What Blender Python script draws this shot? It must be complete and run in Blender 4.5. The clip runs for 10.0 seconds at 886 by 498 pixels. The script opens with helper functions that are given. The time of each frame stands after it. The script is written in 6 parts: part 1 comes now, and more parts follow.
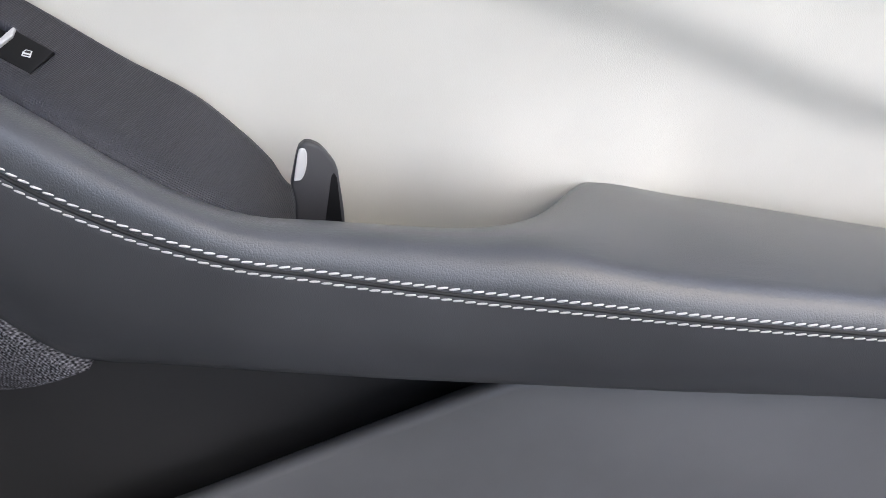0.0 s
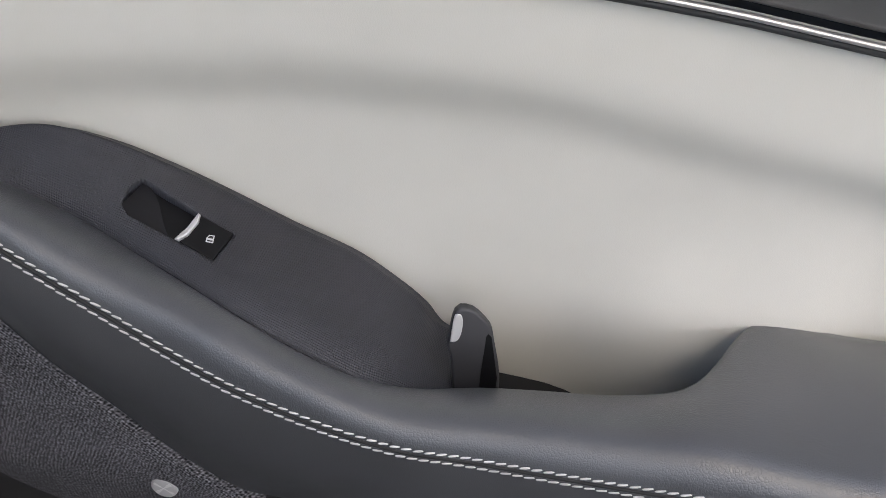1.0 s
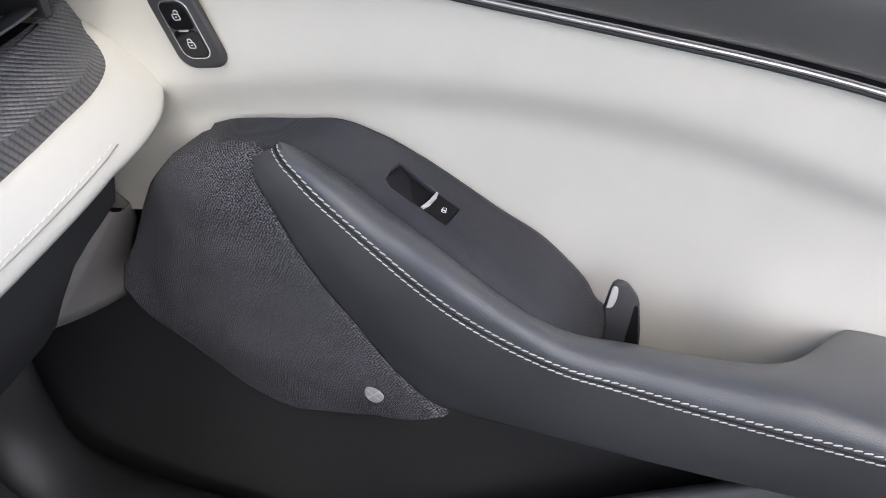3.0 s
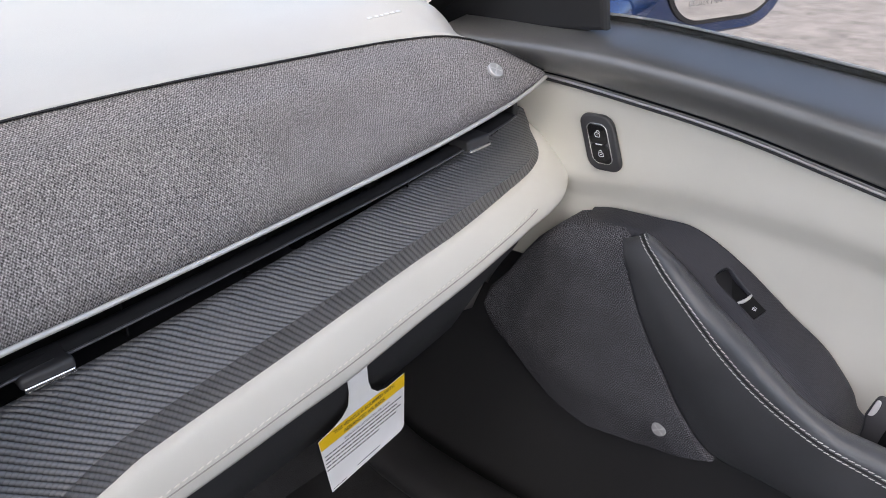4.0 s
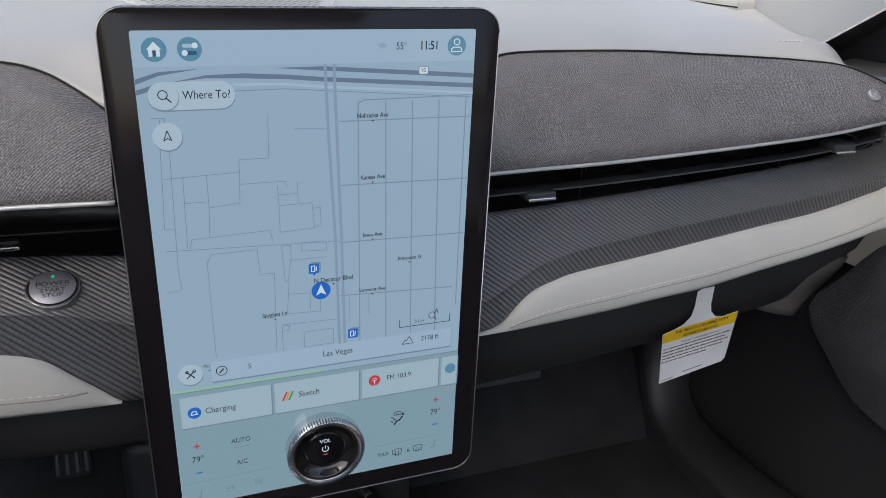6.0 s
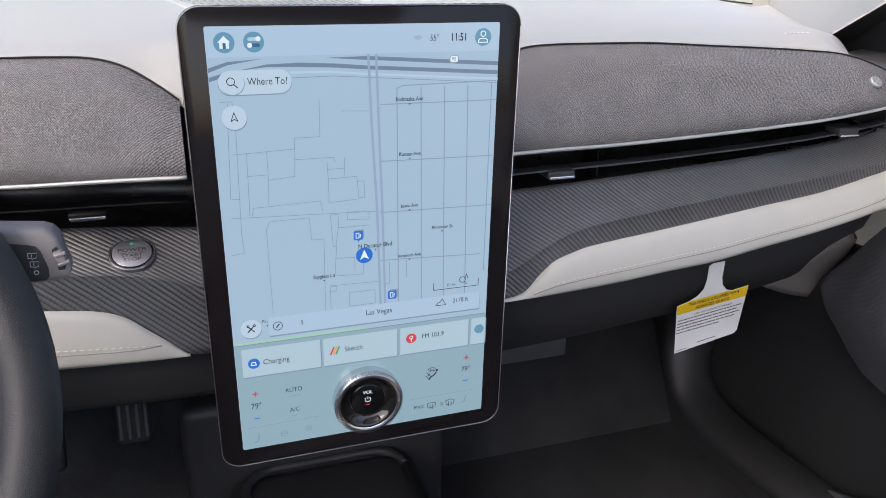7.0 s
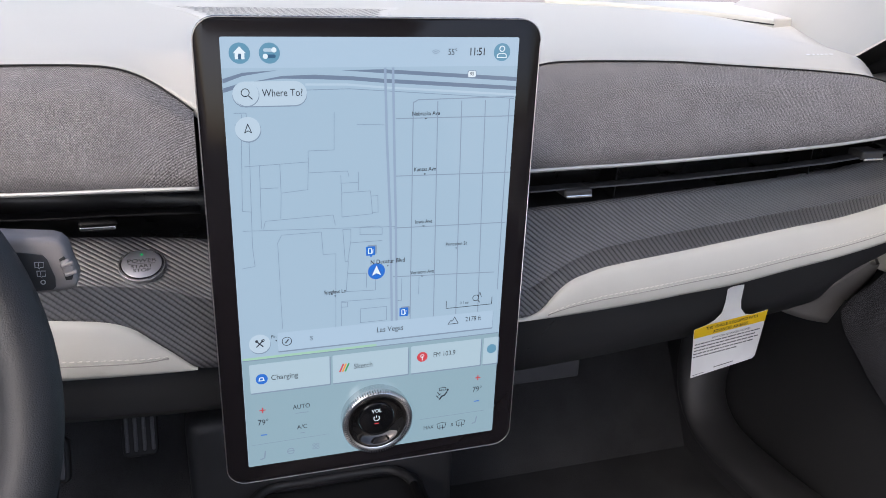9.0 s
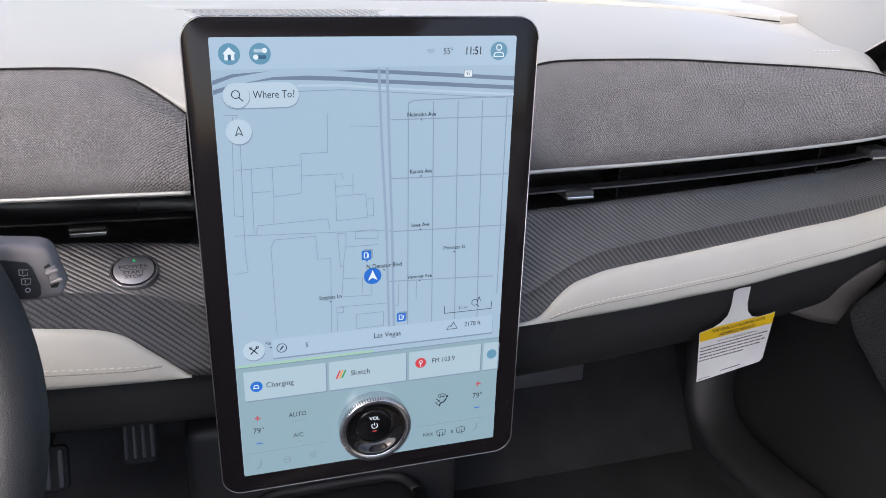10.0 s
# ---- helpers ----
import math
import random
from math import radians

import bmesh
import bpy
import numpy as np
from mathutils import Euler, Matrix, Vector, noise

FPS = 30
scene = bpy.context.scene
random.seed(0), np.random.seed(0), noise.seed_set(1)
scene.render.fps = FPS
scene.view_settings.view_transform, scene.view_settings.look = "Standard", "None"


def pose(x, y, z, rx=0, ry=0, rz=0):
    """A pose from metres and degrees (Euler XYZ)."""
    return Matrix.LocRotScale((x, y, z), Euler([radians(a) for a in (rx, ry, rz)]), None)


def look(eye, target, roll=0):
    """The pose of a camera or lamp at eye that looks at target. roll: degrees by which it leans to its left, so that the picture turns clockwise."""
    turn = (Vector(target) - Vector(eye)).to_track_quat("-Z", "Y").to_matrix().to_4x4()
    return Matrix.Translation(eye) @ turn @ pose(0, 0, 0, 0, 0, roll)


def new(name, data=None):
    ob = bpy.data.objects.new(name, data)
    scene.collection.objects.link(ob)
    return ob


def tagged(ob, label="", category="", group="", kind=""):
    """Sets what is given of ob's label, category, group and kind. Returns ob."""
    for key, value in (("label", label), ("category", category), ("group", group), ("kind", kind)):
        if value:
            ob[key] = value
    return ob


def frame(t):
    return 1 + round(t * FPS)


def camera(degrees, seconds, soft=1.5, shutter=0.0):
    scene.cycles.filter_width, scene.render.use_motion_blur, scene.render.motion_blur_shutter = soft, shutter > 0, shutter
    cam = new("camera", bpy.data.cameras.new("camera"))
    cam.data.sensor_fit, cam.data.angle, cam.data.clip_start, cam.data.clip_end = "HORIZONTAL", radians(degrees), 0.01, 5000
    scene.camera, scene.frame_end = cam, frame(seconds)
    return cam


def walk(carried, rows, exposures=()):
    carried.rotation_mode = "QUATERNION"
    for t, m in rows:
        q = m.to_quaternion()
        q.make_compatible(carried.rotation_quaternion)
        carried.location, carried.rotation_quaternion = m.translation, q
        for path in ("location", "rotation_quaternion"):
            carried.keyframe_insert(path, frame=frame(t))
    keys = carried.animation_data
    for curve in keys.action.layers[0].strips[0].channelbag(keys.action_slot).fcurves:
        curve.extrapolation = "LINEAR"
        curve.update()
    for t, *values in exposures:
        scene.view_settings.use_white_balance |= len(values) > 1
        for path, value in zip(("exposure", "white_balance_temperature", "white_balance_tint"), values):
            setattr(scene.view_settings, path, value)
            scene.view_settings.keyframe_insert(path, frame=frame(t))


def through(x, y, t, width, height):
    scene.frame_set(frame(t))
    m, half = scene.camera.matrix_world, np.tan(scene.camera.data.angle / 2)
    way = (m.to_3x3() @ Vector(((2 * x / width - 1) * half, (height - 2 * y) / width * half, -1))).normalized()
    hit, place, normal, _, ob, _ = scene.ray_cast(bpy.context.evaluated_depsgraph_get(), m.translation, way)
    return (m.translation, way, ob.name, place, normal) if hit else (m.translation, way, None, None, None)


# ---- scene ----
cam = camera(59.9, 10.0, 0.9)
EXPOSURES = [(0.0, 2.57, 6350, 9), (0.5, 2.1, 6550, 9), (2.2, 2.1, 6550, 9), (3.4, 2.5, 6250, 11), (4.0, 2.0, 6450, 11), (4.5, 1.75, 6450, 10), (5.0, 1.3, 6350, 9), (5.5, 1.15, 6300, 8), (6.0, 1.3, 6300, 10), (7.3, 1.8, 6450, 13), (10.0, 1.8, 6450, 13)]
PATH = [
    (0, (0.383, 0.109, 0.69), (1.966, 0.169, -0.53), 0.9),
    (0.5, (0.428, 0.117, 0.724), (1.983, 0.42, -0.496), -4.0),
    (1, (0.429, 0.113, 0.753), (1.94, 0.561, -0.479), -7.8),
    (1.5, (0.426, 0.114, 0.754), (1.899, 0.605, -0.507), -9.2),
    (2, (0.419, 0.117, 0.755), (1.89, 0.637, -0.496), -9.4),
    (2.2, (0.411, 0.116, 0.756), (1.902, 0.629, -0.474), -8.8),
    (3.3, (0.258, 0.112, 0.847), (1.702, 0.978, -0.231), -4.7),
    (3.5, (0.228, 0.102, 0.878), (1.605, 1.097, -0.177), -4.4),
    (4, (0.113, 0.094, 0.911), (1.362, 1.333, -0.042), -1.7),
    (4.5, (0.036, 0.073, 0.897), (1.106, 1.523, 0.029), 0.4),
    (5, (-0.029, 0.05, 0.896), (0.868, 1.625, 0.05), 1.7),
    (5.5, (-0.065, -0.016, 0.889), (0.696, 1.649, 0.084), 2.2),
    (6, (-0.097, -0.075, 0.884), (0.574, 1.638, 0.099), 2.6),
    (6.2, (-0.103, -0.098, 0.882), (0.536, 1.634, 0.113), 2.4),
    (7.3, (-0.124, -0.147, 0.885), (0.464, 1.602, 0.112), 1.2),
    (7.5, (-0.122, -0.147, 0.885), (0.46, 1.606, 0.116), 1.1),
    (8, (-0.127, -0.14, 0.882), (0.477, 1.61, 0.128), 1.6),
    (8.5, (-0.12, -0.138, 0.884), (0.466, 1.624, 0.141), 1.9),
    (9, (-0.119, -0.134, 0.881), (0.451, 1.636, 0.145), 2.2),
    (9.5, (-0.11, -0.13, 0.879), (0.45, 1.645, 0.148), 2.1),
    (10, (-0.108, -0.124, 0.878), (0.444, 1.653, 0.145), 1.6),
]
walk(cam, [(t, look(eye, target, roll)) for t, eye, target, roll in PATH], EXPOSURES)


# ---- world, sun, exposure ----
world = bpy.data.worlds.new("daylight")
world.use_nodes = True
scene.world = world
wn = world.node_tree.nodes
sky = wn.new("ShaderNodeTexSky")
sky.sky_type = "NISHITA"
sky.sun_disc = False
sky.sun_elevation = radians(50)
sky.sun_rotation = radians(224)
sky.air_density, sky.dust_density, sky.ozone_density = 0.85, 4.0, 0.35
wn["Background"].inputs["Strength"].default_value = 0.128
world.node_tree.links.new(sky.outputs[0], wn["Background"].inputs["Color"])

sun = new("sun", bpy.data.lights.new("sun", "SUN"))
sun.data.energy, sun.data.angle, sun.data.color = 0.66, radians(40), (1.0, 0.97, 0.93)
sun.matrix_world = look((-2.6, -2.4, 4.5), (0, 0.3, 0.5))


# ---- materials ----
def shader(name, colour, rough=0.5, metal=0.0, coat=0.0, spec=0.5):
    m = bpy.data.materials.new(name)
    m.use_nodes = True
    b = m.node_tree.nodes["Principled BSDF"]
    b.inputs["Base Color"].default_value = (*colour, 1)
    b.inputs["Roughness"].default_value = rough
    b.inputs["Metallic"].default_value = metal
    b.inputs["Coat Weight"].default_value = coat
    b.inputs["Specular IOR Level"].default_value = spec
    return m, m.node_tree.nodes, m.node_tree.links, b


def maths(n, l, op, a, b=None, c=None):
    k = n.new("ShaderNodeMath")
    k.operation = op
    for i, v in enumerate((a, b, c)):
        if v is None:
            continue
        if isinstance(v, (int, float)):
            k.inputs[i].default_value = v
        else:
            l.new(v, k.inputs[i])
    return k.outputs[0]


def noise_tex(n, l, vec, scale, detail=3.0, rough=0.55):
    k = n.new("ShaderNodeTexNoise")
    k.inputs["Scale"].default_value = scale
    k.inputs["Detail"].default_value = detail
    k.inputs["Roughness"].default_value = rough
    l.new(vec, k.inputs["Vector"])
    return k.outputs["Fac"]


def ramp(n, l, fac, stops):
    k = n.new("ShaderNodeValToRGB")
    e = k.color_ramp.elements
    e[0].position, e[0].color = stops[0][0], (*stops[0][1], 1)
    e[1].position, e[1].color = stops[-1][0], (*stops[-1][1], 1)
    for p, c in stops[1:-1]:
        q = e.new(p)
        q.color = (*c, 1)
    l.new(fac, k.inputs[0])
    return k.outputs[0]


def bump(n, l, b, height, strength, dist):
    k = n.new("ShaderNodeBump")
    k.inputs["Strength"].default_value = strength
    k.inputs["Distance"].default_value = dist
    l.new(height, k.inputs["Height"])
    l.new(k.outputs[0], b.inputs["Normal"])
    return k


def coords(n, which):
    return n.new("ShaderNodeTexCoord").outputs[which]


def scaled(c, f):
    return tuple(min(1.0, v * f) for v in c)


def leather(name, colour, rough=0.42, grain=900.0, strength=0.35, spread=0.12):
    """Grained hide: cell pattern relief, faint stains, gloss that varies."""
    m, n, l, b = shader(name, colour, rough)
    p = coords(n, "Object")
    big = noise_tex(n, l, p, 14.0, 4.0)
    l.new(ramp(n, l, big, [(0.3, scaled(colour, 1 - spread)), (0.7, scaled(colour, 1 + spread))]), b.inputs["Base Color"])
    v = n.new("ShaderNodeTexVoronoi")
    v.feature = "DISTANCE_TO_EDGE"
    v.inputs["Scale"].default_value = grain
    warp = n.new("ShaderNodeVectorMath")
    warp.operation = "ADD"
    wob = n.new("ShaderNodeTexNoise")
    wob.inputs["Scale"].default_value = grain * 0.5
    l.new(p, wob.inputs["Vector"])
    sc = n.new("ShaderNodeVectorMath")
    sc.operation = "SCALE"
    sc.inputs["Scale"].default_value = 0.9 / grain
    l.new(wob.outputs["Color"], sc.inputs[0])
    l.new(p, warp.inputs[0])
    l.new(sc.outputs[0], warp.inputs[1])
    l.new(warp.outputs[0], v.inputs["Vector"])
    edge = maths(n, l, "MINIMUM", v.outputs["Distance"], 0.22)
    h = maths(n, l, "ADD", maths(n, l, "MULTIPLY", edge, 3.0), noise_tex(n, l, p, grain * 1.6, 2.0))
    bump(n, l, b, h, strength, 0.00025)
    l.new(maths(n, l, "ADD", maths(n, l, "MULTIPLY", big, 0.14), rough - 0.07), b.inputs["Roughness"])
    return m


def plastic(name, colour, rough=0.5, grain=1500.0, strength=0.25):
    m, n, l, b = shader(name, colour, rough)
    p = coords(n, "Object")
    big = noise_tex(n, l, p, 9.0, 5.0)
    l.new(ramp(n, l, big, [(0.3, scaled(colour, 0.85)), (0.7, scaled(colour, 1.15))]), b.inputs["Base Color"])
    bump(n, l, b, noise_tex(n, l, p, grain, 2.0), strength, 0.0002)
    l.new(maths(n, l, "ADD", maths(n, l, "MULTIPLY", big, 0.16), rough - 0.08), b.inputs["Roughness"])
    return m


def uv_split(n, l):
    s = n.new("ShaderNodeSeparateXYZ")
    l.new(coords(n, "UV"), s.inputs[0])
    return s.outputs[0], s.outputs[1]


def wave(n, l, x, pitch, phase=0.0):
    return maths(n, l, "SINE", maths(n, l, "MULTIPLY_ADD", x, 2 * math.pi / pitch, phase))


def woven(name, dark, light, pitch=0.0013, rough=0.85, fleck_scale=750.0, weave=0.40, contrast=1.0):
    """Speaker cloth: two sets of threads crossing over dark gaps, heathered."""
    m, n, l, b = shader(name, dark, rough, spec=0.25)
    u, v = uv_split(n, l)
    uv = coords(n, "UV")
    wob = maths(n, l, "MULTIPLY", maths(n, l, "SUBTRACT", noise_tex(n, l, uv, 260.0, 2.0), 0.5), pitch * 1.0)
    a = wave(n, l, maths(n, l, "ADD", u, wob), pitch)
    c = wave(n, l, maths(n, l, "ADD", v, wob), pitch * 1.45)
    h = maths(n, l, "MULTIPLY_ADD", maths(n, l, "MULTIPLY", a, c), 0.5, 0.5)
    fleck = noise_tex(n, l, uv, fleck_scale, 1.0, 0.5)
    fleck2 = noise_tex(n, l, uv, fleck_scale * 0.33, 2.0, 0.6)
    mid = noise_tex(n, l, uv, 40.0, 3.0)
    f = maths(n, l, "MULTIPLY", h, weave)
    f = maths(n, l, "ADD", f, maths(n, l, "MULTIPLY", fleck, 0.72))
    f = maths(n, l, "ADD", f, maths(n, l, "MULTIPLY", fleck2, 0.22))
    f = maths(n, l, "ADD", f, maths(n, l, "MULTIPLY", mid, 0.12))
    f = maths(n, l, "MULTIPLY_ADD", maths(n, l, "SUBTRACT", f, 0.66), contrast, 0.66)
    l.new(ramp(n, l, f, [(0.42, dark), (0.70, scaled(light, 0.40)), (0.95, light)]), b.inputs["Base Color"])
    bump(n, l, b, h, 0.45, 0.0006)
    return m


def twill(name, colour, pitch=0.0040):
    """Carbon-look twill: slanting ribs, each broken into short strands."""
    m, n, l, b = shader(name, colour, 0.42)
    s = n.new("ShaderNodeSeparateXYZ")
    l.new(coords(n, "Object"), s.inputs[0])
    back = maths(n, l, "ADD", s.outputs[1], s.outputs[2])
    q = maths(n, l, "ADD", s.outputs[0], back)
    r = maths(n, l, "SUBTRACT", s.outputs[0], back)
    p = coords(n, "Object")
    per = pitch * 1.414
    rib = maths(n, l, "POWER", maths(n, l, "ABSOLUTE", wave(n, l, q, per * 2)), 0.7)
    cell = maths(n, l, "FLOOR", maths(n, l, "MULTIPLY", q, 1 / per))
    seg = maths(n, l, "ABSOLUTE", maths(n, l, "SINE", maths(n, l, "MULTIPLY_ADD", r, math.pi / (per * 0.8), maths(n, l, "MULTIPLY", cell, 1.1))))
    h = maths(n, l, "ADD", rib, maths(n, l, "MULTIPLY", maths(n, l, "POWER", seg, 0.5), 0.30))
    big = noise_tex(n, l, p, 30.0, 4.0)
    f = maths(n, l, "ADD", maths(n, l, "MULTIPLY", h, 0.62), maths(n, l, "MULTIPLY", big, 0.24))
    l.new(ramp(n, l, f, [(0.34, scaled(colour, 0.18)), (0.62, scaled(colour, 0.85)), (0.95, scaled(colour, 1.5))]), b.inputs["Base Color"])
    bump(n, l, b, h, 0.8, 0.0008)
    l.new(maths(n, l, "ADD", maths(n, l, "MULTIPLY", big, 0.2), 0.24), b.inputs["Roughness"])
    return m


def dotted(name, colour, pitch=0.0022):
    """Moulded panel with rows of fine raised pips."""
    m, n, l, b = shader(name, colour, 0.45)
    u, v = uv_split(n, l)
    a = wave(n, l, maths(n, l, "ADD", u, v), pitch)
    c = wave(n, l, maths(n, l, "SUBTRACT", u, v), pitch)
    big = noise_tex(n, l, coords(n, "Object"), 12.0, 4.0)
    l.new(ramp(n, l, big, [(0.3, scaled(colour, 0.85)), (0.7, scaled(colour, 1.15))]), b.inputs["Base Color"])
    bump(n, l, b, maths(n, l, "MULTIPLY", a, c), 0.45, 0.0003)
    l.new(maths(n, l, "ADD", maths(n, l, "MULTIPLY", big, 0.15), 0.4), b.inputs["Roughness"])
    return m


def metal(name, colour, rough=0.2):
    m, n, l, b = shader(name, colour, rough, 1.0)
    p = coords(n, "Object")
    k = noise_tex(n, l, p, 300.0, 3.0)
    l.new(maths(n, l, "ADD", maths(n, l, "MULTIPLY", k, 0.12), rough - 0.05), b.inputs["Roughness"])
    return m


def carpet(name, colour):
    m, n, l, b = shader(name, colour, 0.95, spec=0.1)
    p = coords(n, "Object")
    a = noise_tex(n, l, p, 700.0, 3.0)
    big = noise_tex(n, l, p, 8.0, 4.0)
    l.new(ramp(n, l, maths(n, l, "MULTIPLY_ADD", a, 0.5, maths(n, l, "MULTIPLY", big, 0.5)), [(0.3, scaled(colour, 0.5)), (0.7, scaled(colour, 1.5))]), b.inputs["Base Color"])
    bump(n, l, b, a, 0.8, 0.002)
    return m


def glow(name, colour, strength=1.0, base=0.02):
    """A lit part of the display under its cover glass."""
    m, n, l, b = shader(name, (base, base, base), 0.12)
    b.inputs["Emission Color"].default_value = (*colour, 1)
    b.inputs["Emission Strength"].default_value = strength
    return m


def srgb(r, g, b):
    return tuple((c / 255 / 12.92) if c <= 10 else ((c / 255 + 0.055) / 1.055) ** 2.4 for c in (r, g, b))


def tinted(name, through, sheen=0.06):
    """Car glass: lets most light through, mirrors a little."""
    m = bpy.data.materials.new(name)
    m.use_nodes = True
    n, l = m.node_tree.nodes, m.node_tree.links
    n.remove(n["Principled BSDF"])
    a, g, mix = n.new("ShaderNodeBsdfTransparent"), n.new("ShaderNodeBsdfGlossy"), n.new("ShaderNodeMixShader")
    a.inputs["Color"].default_value = (*through, 1)
    g.inputs["Roughness"].default_value = 0.02
    mix.inputs[0].default_value = sheen
    l.new(a.outputs[0], mix.inputs[1]), l.new(g.outputs[0], mix.inputs[2])
    l.new(mix.outputs[0], n["Material Output"].inputs["Surface"])
    return m


SWITCH_BLACK = plastic("switch_black", (0.006, 0.006, 0.007), 0.5, 1500.0, 0.1)
SWITCH_BLACK.node_tree.nodes["Principled BSDF"].inputs["Specular IOR Level"].default_value = 0.22
DOOR_CHROME = shader("door_chrome", (0.58, 0.57, 0.57), 0.28, 0.7)[0]
KNOB_CHROME = metal("knob_chrome", (0.78, 0.78, 0.79), 0.18)
KNOB_GROOVE = metal("knob_groove", (0.16, 0.16, 0.17), 0.3)
DARK_CHROME = shader("dark_chrome", (0.060, 0.056, 0.054), 0.07, 0.85)[0]
BADGE_METAL = shader("badge_metal", (0.55, 0.55, 0.56), 0.32, 0.5)[0]
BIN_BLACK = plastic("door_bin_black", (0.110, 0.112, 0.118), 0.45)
GLOSS_DARK = plastic("vent_black", (0.012, 0.012, 0.013), 0.28, 1500.0, 0.1)
BEIGE = leather("beige_vinyl", (0.60, 0.585, 0.537), 0.5, 1100.0, 0.16, 0.03)
BEIGE_DASH = leather("beige_dash_skin", (0.47, 0.462, 0.438), 0.46, 1000.0, 0.2, 0.03)
BLACK_LEATHER = leather("black_leather", (0.078, 0.081, 0.089), 0.32, 760.0, 0.36, 0.12)
lb = BLACK_LEATHER.node_tree.nodes["Principled BSDF"].inputs
lb["Specular IOR Level"].default_value = 0.8
BLACK_LEATHER.node_tree.nodes["Principled BSDF"].inputs["Specular IOR Level"].default_value = 0.75
WHEEL_LEATHER = leather("wheel_leather", (0.022, 0.022, 0.024), 0.5, 700.0, 0.4, 0.15)
BLACK_SKIN = leather("black_soft_skin", (0.056, 0.057, 0.062), 0.48, 1200.0, 0.25, 0.15)
SHOULDER = leather("black_shoulder_skin", (0.108, 0.107, 0.109), 0.34, 1200.0, 0.2, 0.15)
sb = SHOULDER.node_tree.nodes["Principled BSDF"].inputs
sb["Specular IOR Level"].default_value, sb["Coat Weight"].default_value, sb["Coat Roughness"].default_value = 1.0, 1.0, 0.34
SAIL_BLACK = plastic("corner_black", (0.020, 0.020, 0.022), 0.5)
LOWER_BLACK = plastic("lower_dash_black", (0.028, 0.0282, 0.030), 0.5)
BLACK_PIPS = dotted("black_pip_panel", (0.023, 0.0235, 0.031))
BLACK_PLASTIC = plastic("black_plastic", (0.04, 0.04, 0.044), 0.5)
DARK_PLASTIC = plastic("dark_plastic", (0.040, 0.040, 0.043), 0.55)
COVER_BLACK = shader("cover_black", (0.0125, 0.0105, 0.0118), 0.09, spec=0.28)[0]
GLOSS_BLACK = shader("gloss_black", (0.006, 0.006, 0.007), 0.08, spec=0.4)[0]
RUBBER = plastic("rubber", (0.014, 0.014, 0.015), 0.7, 900.0)
CLOTH = woven("speaker_cloth", (0.017, 0.0158, 0.0168), (0.43, 0.41, 0.416), 0.0017, 0.85, 720.0, 0.34, 1.0)
CLOTH_DARK = woven("door_speaker_cloth", (0.005, 0.005, 0.007), (0.200, 0.200, 0.224), 0.0021, 0.85, 760.0, 0.24, 1.6)
TWILL = twill("twill_trim", (0.105, 0.105, 0.111))
TWILL.node_tree.nodes["Principled BSDF"].inputs["Specular IOR Level"].default_value = 0.9
CHROME = metal("chrome", (0.86, 0.86, 0.86), 0.2)
SATIN_STRIP = shader("satin_strip", (0.64, 0.63, 0.62), 0.4, 0.5)[0]
SATIN = shader("satin_metal", (0.72, 0.72, 0.72), 0.34, 0.45)[0]
BRUSHED = shader("brushed_metal", (0.60, 0.60, 0.61), 0.34, 0.45)[0]
THREAD = plastic("pale_thread", (0.60, 0.595, 0.585), 0.7, 3000.0)
THREAD_BEIGE = plastic("cream_thread", (0.76, 0.73, 0.67), 0.75, 3000.0)
CARPET = carpet("black_carpet", (0.048, 0.049, 0.052))
# Beige darkened to put the weaker light on the pillars into the colour.
PILLAR_TRIM = leather("shaded_pillar_skin", (0.38, 0.372, 0.347), 0.6, 1200.0, 0.12, 0.03)
HEADLINER = carpet("pale_headliner", (0.5, 0.48, 0.45))
GREY_PLASTIC = plastic("grey_plastic", (0.30, 0.285, 0.275), 0.45)
CARD = plastic("white_card", (0.78, 0.78, 0.77), 0.5, 400.0, 0.08)
YELLOW = plastic("yellow_print", (0.80, 0.52, 0.01), 0.5, 400.0, 0.08)
INK = plastic("black_ink", (0.02, 0.02, 0.02), 0.6)
PALE_INK = plastic("pale_ink", (0.62, 0.63, 0.64), 0.6)
BLUE_PAINT = shader("blue_paint", (0.012, 0.045, 0.16), 0.25, 0.3, 1.0)[0]
MIRROR = shader("mirror_glass", (0.9, 0.9, 0.9), 0.02, 1.0)[0]


# ---- mesh helpers ----
def thing(name, label, category, group="", kind="", at=(0, 0, 0)):
    ob = new(name)
    ob.location = at
    ob.empty_display_size = 0.05
    bpy.context.view_layer.update()
    return tagged(ob, label, category, group, kind)


def hang(ob, parent):
    """Makes ob a child that keeps its place in the world (things stand unturned; parts carry no offset)."""
    ob.parent = parent
    ob.matrix_parent_inverse = Matrix.Translation(-parent.location) if parent.type == "EMPTY" else Matrix.Identity(4)
    return ob


def part(name, bm, material, parent, label="", smooth=True, kind=""):
    me = bpy.data.meshes.new(name)
    bm.normal_update()
    bm.to_mesh(me)
    bm.free()
    for f in me.polygons:
        f.use_smooth = smooth
    me.materials.append(material)
    ob = new(name, me)
    if parent is not None:
        hang(ob, parent)
    return tagged(ob, label, kind=kind)


